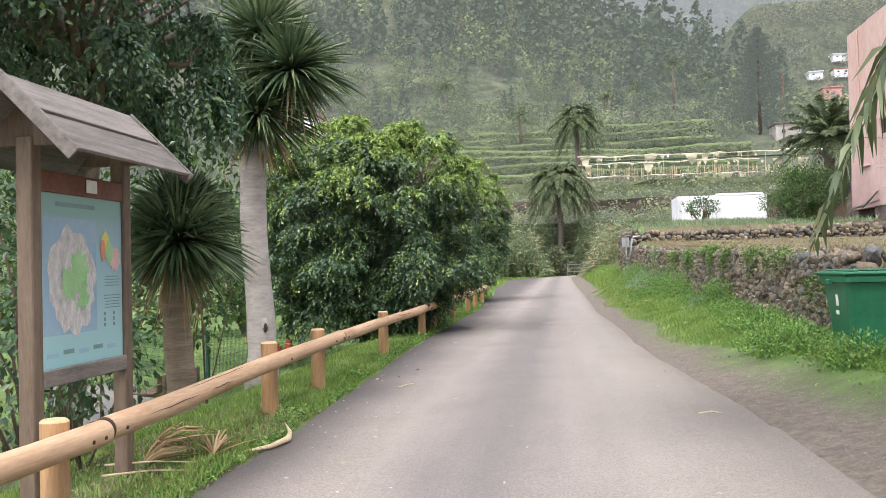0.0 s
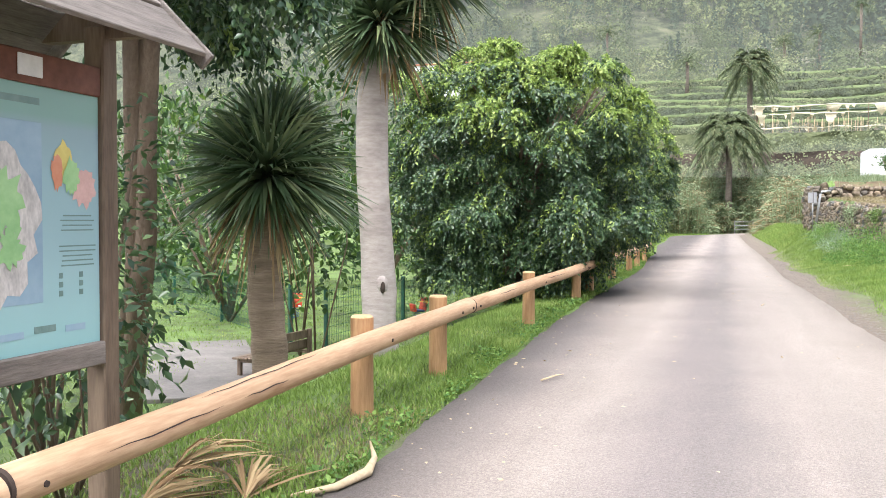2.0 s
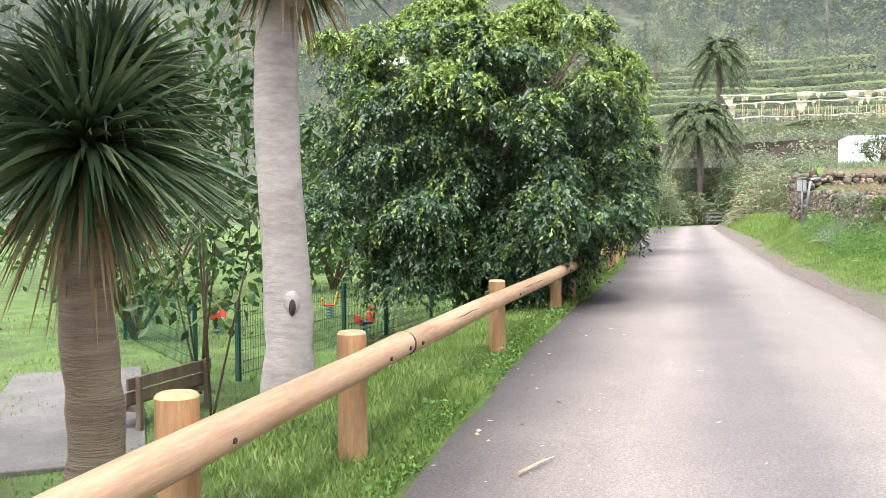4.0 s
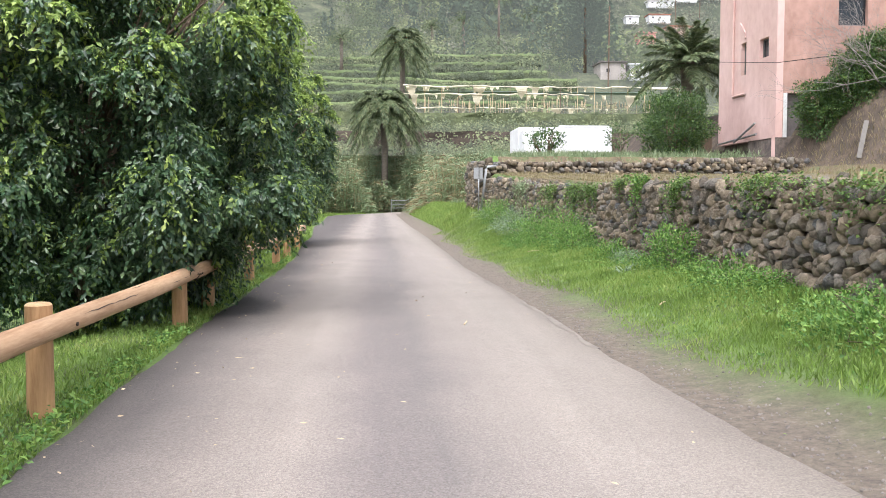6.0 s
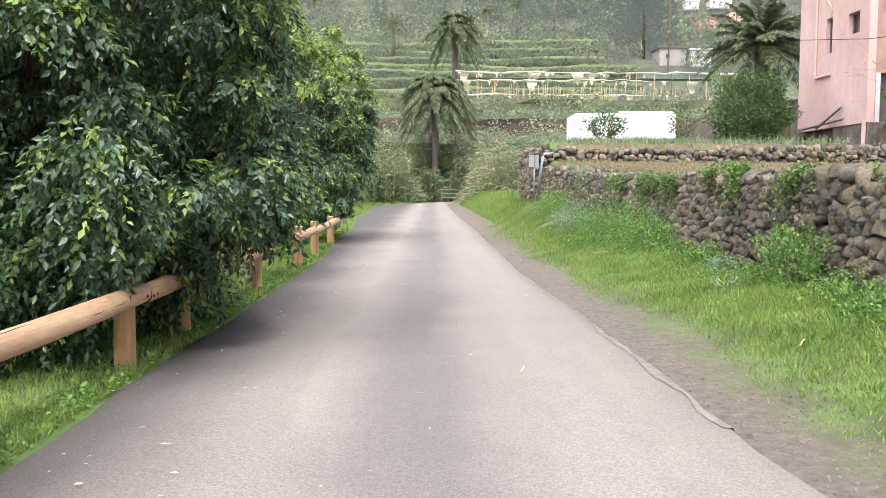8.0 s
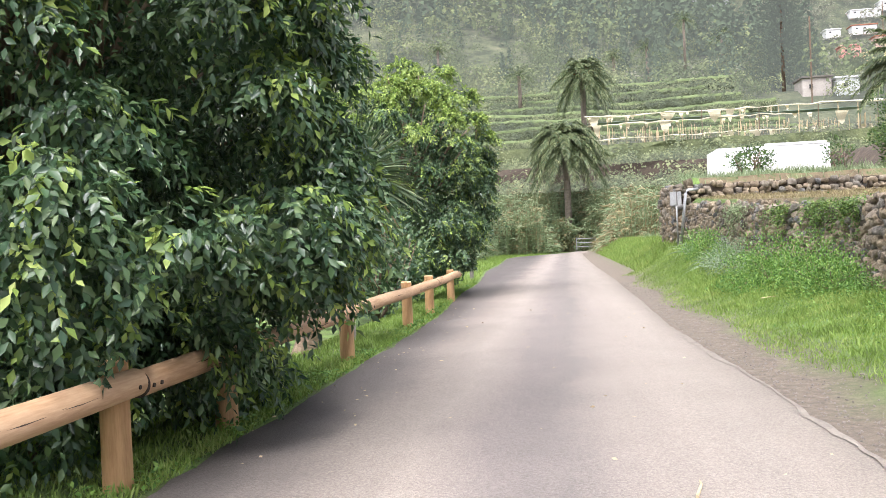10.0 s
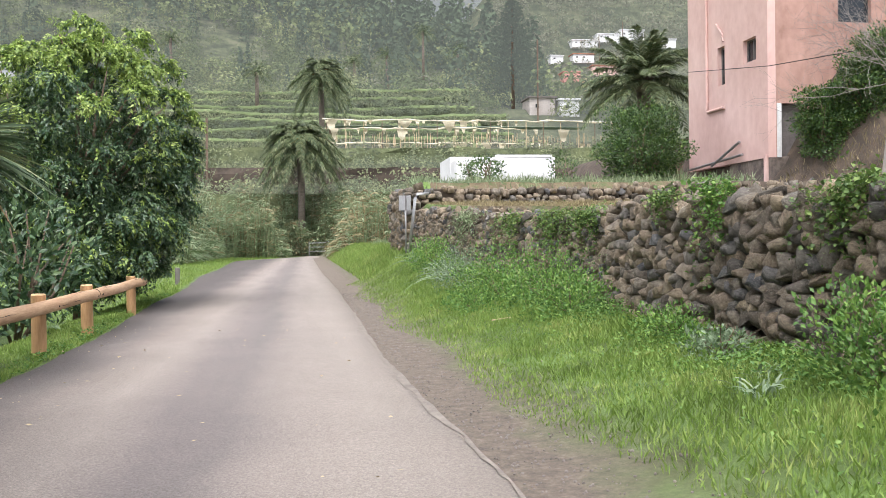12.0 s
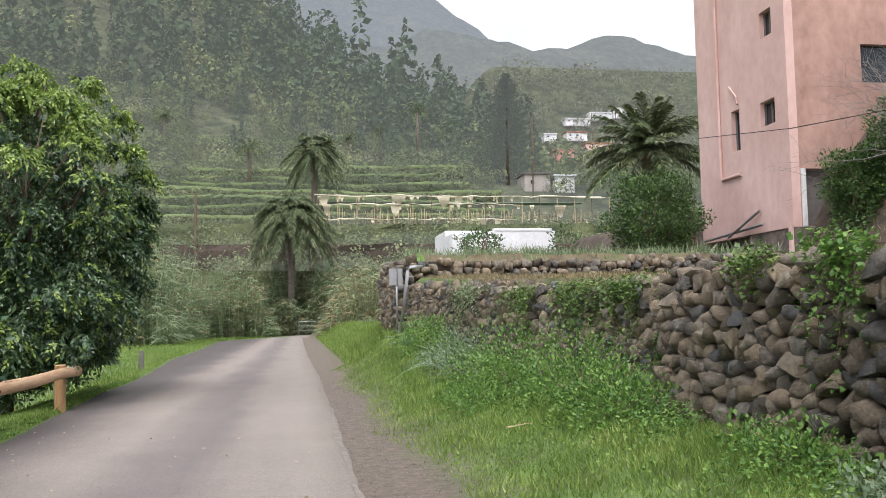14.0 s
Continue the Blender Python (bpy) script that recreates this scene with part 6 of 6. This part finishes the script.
marker = thing("marker_post", "short pale concrete marker post in the grass", "post", at=(-2.1, 48.5, 0.0))
part("shaft", boxed(0.14, 0.14, 0.6, (0, 0, 0.28), 0.02), CONCRETE, marker)


# ---- grass, weeds and creepers ----
def blades(name, label, n, place, tall, material, seed, width=0.009, category="grass", worn=False):
    rng = np.random.default_rng(seed)
    x, y = place(rng, n)[:2]
    p = np.stack([x, y, ground_z(x, y) - 0.005], -1)
    way = unit(rng.normal(0, 0.45, p.shape) * [1, 1, 0] + [0, 0, 1])
    patch = np.array([noise.noise(Vector((a * 0.8, b * 0.8, seed))) for a, b in zip(x, y)])
    ln = tall * rng.uniform(0.45, 1.2, len(x)) * (1 + 0.8 * patch)
    if worn:
        ln = ln * (0.3 + 0.9 * smooth(0.1, 1.5, x - road_right(y)))
    tagged(link_mesh(name, leaf_mesh(name, p, way, ln, width * rng.uniform(0.7, 1.4, len(x)), rng), material), label, category, kind="stuff")


def left_strip(rng, n):
    y = 4 + 41 * rng.random(n) ** 1.25
    edge = road_left(y) - 0.02
    return edge - (2.1 - 0.1) * rng.random(n) ** 1.5 - np.abs(rng.normal(0, 0.05, n)), y


def board_strip(rng, n):
    y = rng.uniform(4, 11, n)
    return road_left(y) - 0.05 - 1.5 * rng.random(n), y


def right_strip(rng, n):
    y = rng.uniform(9, 46, n)
    start = road_right(y) + 0.42 + 0.16 * np.sin(y * 0.9) + 0.25 * smooth(36, 26, y) + 0.9 * smooth(18, 11, y)
    return np.minimum(start + (5.95 - start) * rng.random(n) ** 0.68, wall_face(y) - 0.08), y


def park(rng, n):
    return rng.uniform(-13, -2.8, n), 8 + 26 * rng.random(n) ** 1.3


def far_left(rng, n):
    y = rng.uniform(42, 98, n)
    return road_left(y) - 0.1 - 7 * rng.random(n) ** 1.4, y


def field(rng, n):
    y = rng.uniform(17, 45, n)
    return wall_face(y) + 0.15 + 10 * rng.random(n) ** 2.2, y


def bank_crest(rng, n):
    return rng.uniform(5.4, 17, n), rng.uniform(46.2, 68, n)


def house_bank(rng, n):
    return rng.uniform(17.8, 24, n), rng.uniform(40.5, 47, n)


def side_bank(rng, n):
    y = rng.uniform(45.0, 84, n)
    return 3.6 + 1.9 * rng.random(n), y


blades("grass", "lush green grass along the rail", 80000, left_strip, 0.08, GRASS, 501, 0.011)
blades("grass", "bright green grass below the stone wall", 120000, right_strip, 0.09, GRASS, 502, 0.011, worn=True)
blades("dry_grass", "dry straw-coloured grass under the notice board", 5000, board_strip, 0.07, DRY_GRASS, 508, 0.007)
blades("grass", "trodden green playground grass", 28000, park, 0.07, GRASS, 503, 0.014)
blades("grass", "green grass beside the far lane", 20000, far_left, 0.2, GRASS, 504, 0.02)
blades("dry_grass", "short straw-coloured grass on the terraced field", 26000, field, 0.11, DRY_GRASS, 505, 0.012)
blades("tall_grass", "rank grass on the bank beyond the sign", 17000, side_bank, 0.22, GRASS, 507, 0.022)
blades("dry_grass", "dry stalks and litter on the bank by the house", 3500, house_bank, 0.3, DRY_GRASS, 509, 0.02)
blades("tall_grass", "tall rank grass on the upper terrace", 16000, bank_crest, 0.32, REED, 506, 0.03)


def edge_weeds(rng, n):
    y = 5 + 38 * rng.random(n) ** 1.3
    return road_left(y) - 0.02 - np.abs(rng.normal(0, 0.16, n)), y


def verge_weeds(rng, n):
    y = rng.uniform(10, 42, n)
    return np.minimum(5.75 - np.abs(rng.normal(0, 0.5, n)), wall_face(y) - 0.1), y


def low_weeds(name, label, n, place, rise, leaf, material, seed):
    rng = np.random.default_rng(seed)
    x, y = place(rng, n)
    patch = np.array([noise.noise(Vector((a * 1.3, b * 1.3, seed))) for a, b in zip(x, y)])
    keep = patch + rng.normal(0, 0.25, n) > -0.05
    x, y, patch = x[keep], y[keep], patch[keep]
    p = np.stack([x, y, ground_z(x, y) + rise * rng.random(len(x)) * np.clip(0.6 + 1.5 * patch, 0.2, 2)], -1)
    way = unit(rng.normal(0, 1, p.shape) * [1, 1, 0.4] + [0, 0, 0.35])
    ln = leaf * rng.uniform(0.5, 1.2, len(x))
    tagged(link_mesh(name, leaf_mesh(name, p, way, ln, ln * 0.6, rng), material), label, "weeds", kind="stuff")


low_weeds("edge_weeds", "small broad-leaved weeds along the asphalt edge", 9000, edge_weeds, 0.1, 0.05, WEED, 511)
low_weeds("verge_weeds", "broad-leaved weeds at the wall's foot", 46000, verge_weeds, 0.22, 0.042, WEED, 512)

for k, (x_, y_, rx_, ry_, rz_, n_, m_) in enumerate([
        (5.5, 24.0, 0.38, 0.8, 0.75, 2000, WEED), (5.3, 29.9, 0.55, 0.8, 0.5, 1500, WEED), (5.45, 31.4, 0.75, 1.2, 0.8, 2800, WEED), (5.25, 33.8, 0.8, 1.3, 0.85, 2900, WEED),
        (5.0, 36.4, 0.6, 1.2, 0.7, 1500, PALE_WEED), (4.9, 39.5, 0.6, 1.8, 0.7, 1900, WEED), (4.75, 14.3, 0.6, 0.9, 0.4, 1700, WEED), (5.1, 17.5, 0.6, 1.2, 0.4, 1700, WEED),
        (5.35, 21.2, 0.4, 1.0, 0.35, 1200, WEED), (5.05, 12.2, 0.5, 0.5, 0.3, 800, WEED), (5.5, 27.2, 0.3, 0.9, 0.28, 700, WEED), (5.4, 26.0, 0.3, 0.4, 0.22, 400, PALE_WEED), (4.6, 33.0, 0.5, 1.2, 0.3, 1200, WEED)]):
    z_ = float(ground_z(x_, y_))
    leafy("weed_clump", "rank green nettles at the foot of the stone wall", "weeds", (x_, y_, z_ + rz_ * 0.25), (rx_, ry_, rz_ * 0.85), (x_, y_, z_), int(n_ * 1.9), 0.05, 0.6, m_, 600 + k, 12, 0.006, up=0.5, shell=0.15)
for k, (y_, ry_, rz_, dz, n_, m_) in enumerate([(19.4, 0.7, 0.25, 0, 700, IVY), (21.9, 0.5, 0.3, 0.05, 700, IVY), (25.0, 0.4, 0.4, 0.05, 900, IVY), (27.2, 0.16, 0.42, 0.1, 700, WEED),
                                                (28.5, 0.22, 0.12, 0.05, 350, IVY), (30.6, 0.35, 0.9, -0.55, 1600, IVY), (32.3, 0.9, 0.4, 0, 1500, IVY), (34.4, 0.9, 0.45, 0, 1400, IVY), (36.8, 1.0, 0.5, -0.1, 1400, IVY),
                                                (39.5, 1.2, 0.5, -0.1, 1300, REED), (16.6, 0.9, 0.5, -0.4, 1100, IVY)]):
    x_, z_ = float(wall_face(y_)) + 0.02, float(wall_top(y_)) - 0.1 + dz
    ob = thing("creeper", "green creeper spilling over the stone wall", "creeper", at=(x_, y_, z_))
    rng = np.random.default_rng(640 + k)
    # runners that start on the crest and hang down the face by uneven lengths
    runs = int(16 + 20 * ry_)
    start = rng.normal(0, ry_ * 0.75, runs)
    hang = np.abs(rng.normal(0, rz_ * 1.0, runs)) + 0.05
    s_ = np.linspace(0, 1, 5)
    wander = rng.normal(0, 0.22, runs)
    line = np.stack([0.24 * (1 - s_)[None] ** 2 - 0.05 - 0.07 * np.sin(s_ * 3)[None] + 0 * start[:, None], start[:, None] + wander[:, None] * s_ * 0.8, 0.08 * np.sin(s_ * 3)[None] + 0.06 - hang[:, None] * s_ ** 1.3], -1)
    tagged(link_mesh("stems", strips("stems", line, 0.008, rng), BARK, ob), kind="stuff")
    n = int(n_ * 1.5)
    pick, f = rng.integers(0, runs, n), rng.random(n)
    p = np.stack([[np.interp(b, s_, line[a, :, c]) for a, b in zip(pick, f)] for c in range(3)], -1) + rng.normal(0, 0.05, (n, 3)) + [-0.02, 0, 0]
    ln = 0.046 * rng.uniform(0.5, 1.3, n)
    link_mesh("leaves", leaf_mesh("leaves", p, unit(rng.normal(0, 0.6, (n, 3)) + [-0.5, 0, -0.2]), ln, ln * 0.85, rng), m_, ob)

# pale strap-leaved plants among the weeds
for k, (x_, y_, r_) in enumerate([(4.9, 37.2, 0.8), (4.7, 41.0, 0.6), (4.9, 24.4, 0.22), (5.2, 24.9, 0.2)]):
    rng = np.random.default_rng(660 + k)
    ob = thing("strap_plant", "clump of pale arching strap leaves", "plant", at=(x_, y_, float(ground_z(x_, y_))))
    n = 60
    d = unit(rng.normal(size=(n, 3)) * [1, 1, 0.3] + [0, 0, 1.0])
    s = np.linspace(0, 1, 5)
    ln = r_ * rng.uniform(0.7, 1.6, n)
    sp = rng.normal(0, 0.05, (n, 1, 3)) * [1, 1, 0] + d[:, None] * (ln[:, None] * s)[..., None] + np.array([0, 0, -0.5]) * (ln[:, None] * s ** 2.2)[..., None]
    link_mesh("leaves", strips("leaves", sp, 0.018, rng), PALE_WEED, ob)

for k, (x_, y_, a) in enumerate([(-1.35, 8.75, 70), (-1.0, 8.95, 100), (-1.5, 9.3, 60)]):
    rng = np.random.default_rng(690 + k)
    ob = thing("dry_frond", "dry straw-coloured leaf bundle fallen by the rail", "dead leaf", "fallen dry leaves", at=(x_, y_, float(ground_z(x_, y_)) + 0.02), turn=a)
    n = 26
    ang = rng.normal(0, 0.28, n)
    s = np.linspace(0, 1, 5)
    ln = rng.uniform(0.35, 0.75, n)
    sp = np.stack([np.cos(ang)[:, None] * ln[:, None] * s - 0.3, np.sin(ang)[:, None] * ln[:, None] * s, 0.02 + rng.uniform(0, 0.16, n)[:, None] * np.sin(s * 3.0)], -1)
    link_mesh("leaves", strips("leaves", sp, 0.016, rng), DRY_SPIKE, ob)

# ---- litter on the lane ----
sheath = thing("palm_sheath", "curled dry palm leaf sheath on the verge", "dead leaf", at=(-0.72, 9.3, 0.0))
bm = bmesh.new()
tube(bm, [(-0.05, -0.5, 0.03), (0.12, -0.3, 0.035), (0.18, 0.0, 0.04), (0.12, 0.25, 0.05), (0.02, 0.42, 0.1)], [0.008, 0.022, 0.03, 0.018, 0.005], 8)
part("sheath", bm, STRAW, sheath, smooth=True)
for k, (x_, y_, ln_, a) in enumerate([(2.0, 20.6, 0.3, 80), (-0.1, 12.6, 0.4, 70), (3.2, 10.6, 0.22, 10), (4.6, 30.6, 0.5, 30), (-1.2, 8.0, 0.6, 20), (-1.3, 8.3, 0.7, 10), (4.4, 21.0, 0.35, 60)]):
    bm = bmesh.new()
    z_ = max(float(ground_z(x_, y_)), 0.0) + 0.045
    d = Vector((math.cos(radians(a)), math.sin(radians(a)), 0)) * ln_ / 2
    c = Vector((x_, y_, z_))
    tube(bm, [c - d, c + Vector((0.02, 0.03, 0.012)), c + d], [0.009, 0.007, 0.003], 6)
    tagged(part("twig", bm, STRAW), "dry broken twig lying on the ground", "twig", "twigs on the lane")
rng = np.random.default_rng(8)
n = 260
y_ = rng.uniform(5, 34, n)
x_ = road_left(y_) + (road_right(y_) - road_left(y_)) * np.where(rng.random(n) < 0.6, rng.random(n) * 0.25, rng.random(n))
tagged(link_mesh("leaf_litter", leaf_mesh("leaf_litter", np.stack([x_, y_, np.full(n, 0.047)], -1), unit(rng.normal(size=(n, 3)) * [1, 1, 0.05]), 0.05 * rng.uniform(0.3, 1.2, n), 0.02, rng, fold=0.1), [STRAW]), "scattered dry leaf fragments on asphalt", "leaf litter", kind="stuff")
n = 3000
y_ = rng.uniform(8, 42, n)
x_ = road_right(y_) + 0.05 + np.abs(rng.normal(0.25, 0.45, n))
s_ = rng.uniform(0.008, 0.024, n)
places = [(pose(a, b, float(c) + 0.003, *rng.uniform(0, 360, 3)) @ Matrix.Scale(float(s), 4), ROCKS[k % 14]) for k, (a, b, c, s) in enumerate(zip(x_, y_, ground_z(x_, y_), s_))]
joined_rocks("gravel", places, None, "loose grey gravel beside the asphalt", GRAVEL).name = "gravel"
tagged(bpy.data.objects["gravel"], "", "gravel")

# ---- the single stones of the near wall ----
pick = sorted(range(len(STONES_NEAR)), key=lambda k: abs(STONES_NEAR[k][0].translation.y - 25.4))
for k in pick[:300]:
    m, rock = STONES_NEAR[k]
    ob = new("stone", rock)
    ob.parent = wall
    ob.matrix_world = m
if len(pick) > 300:
    joined_rocks("near_stones", [STONES_NEAR[k] for k in pick[300:]], wall)
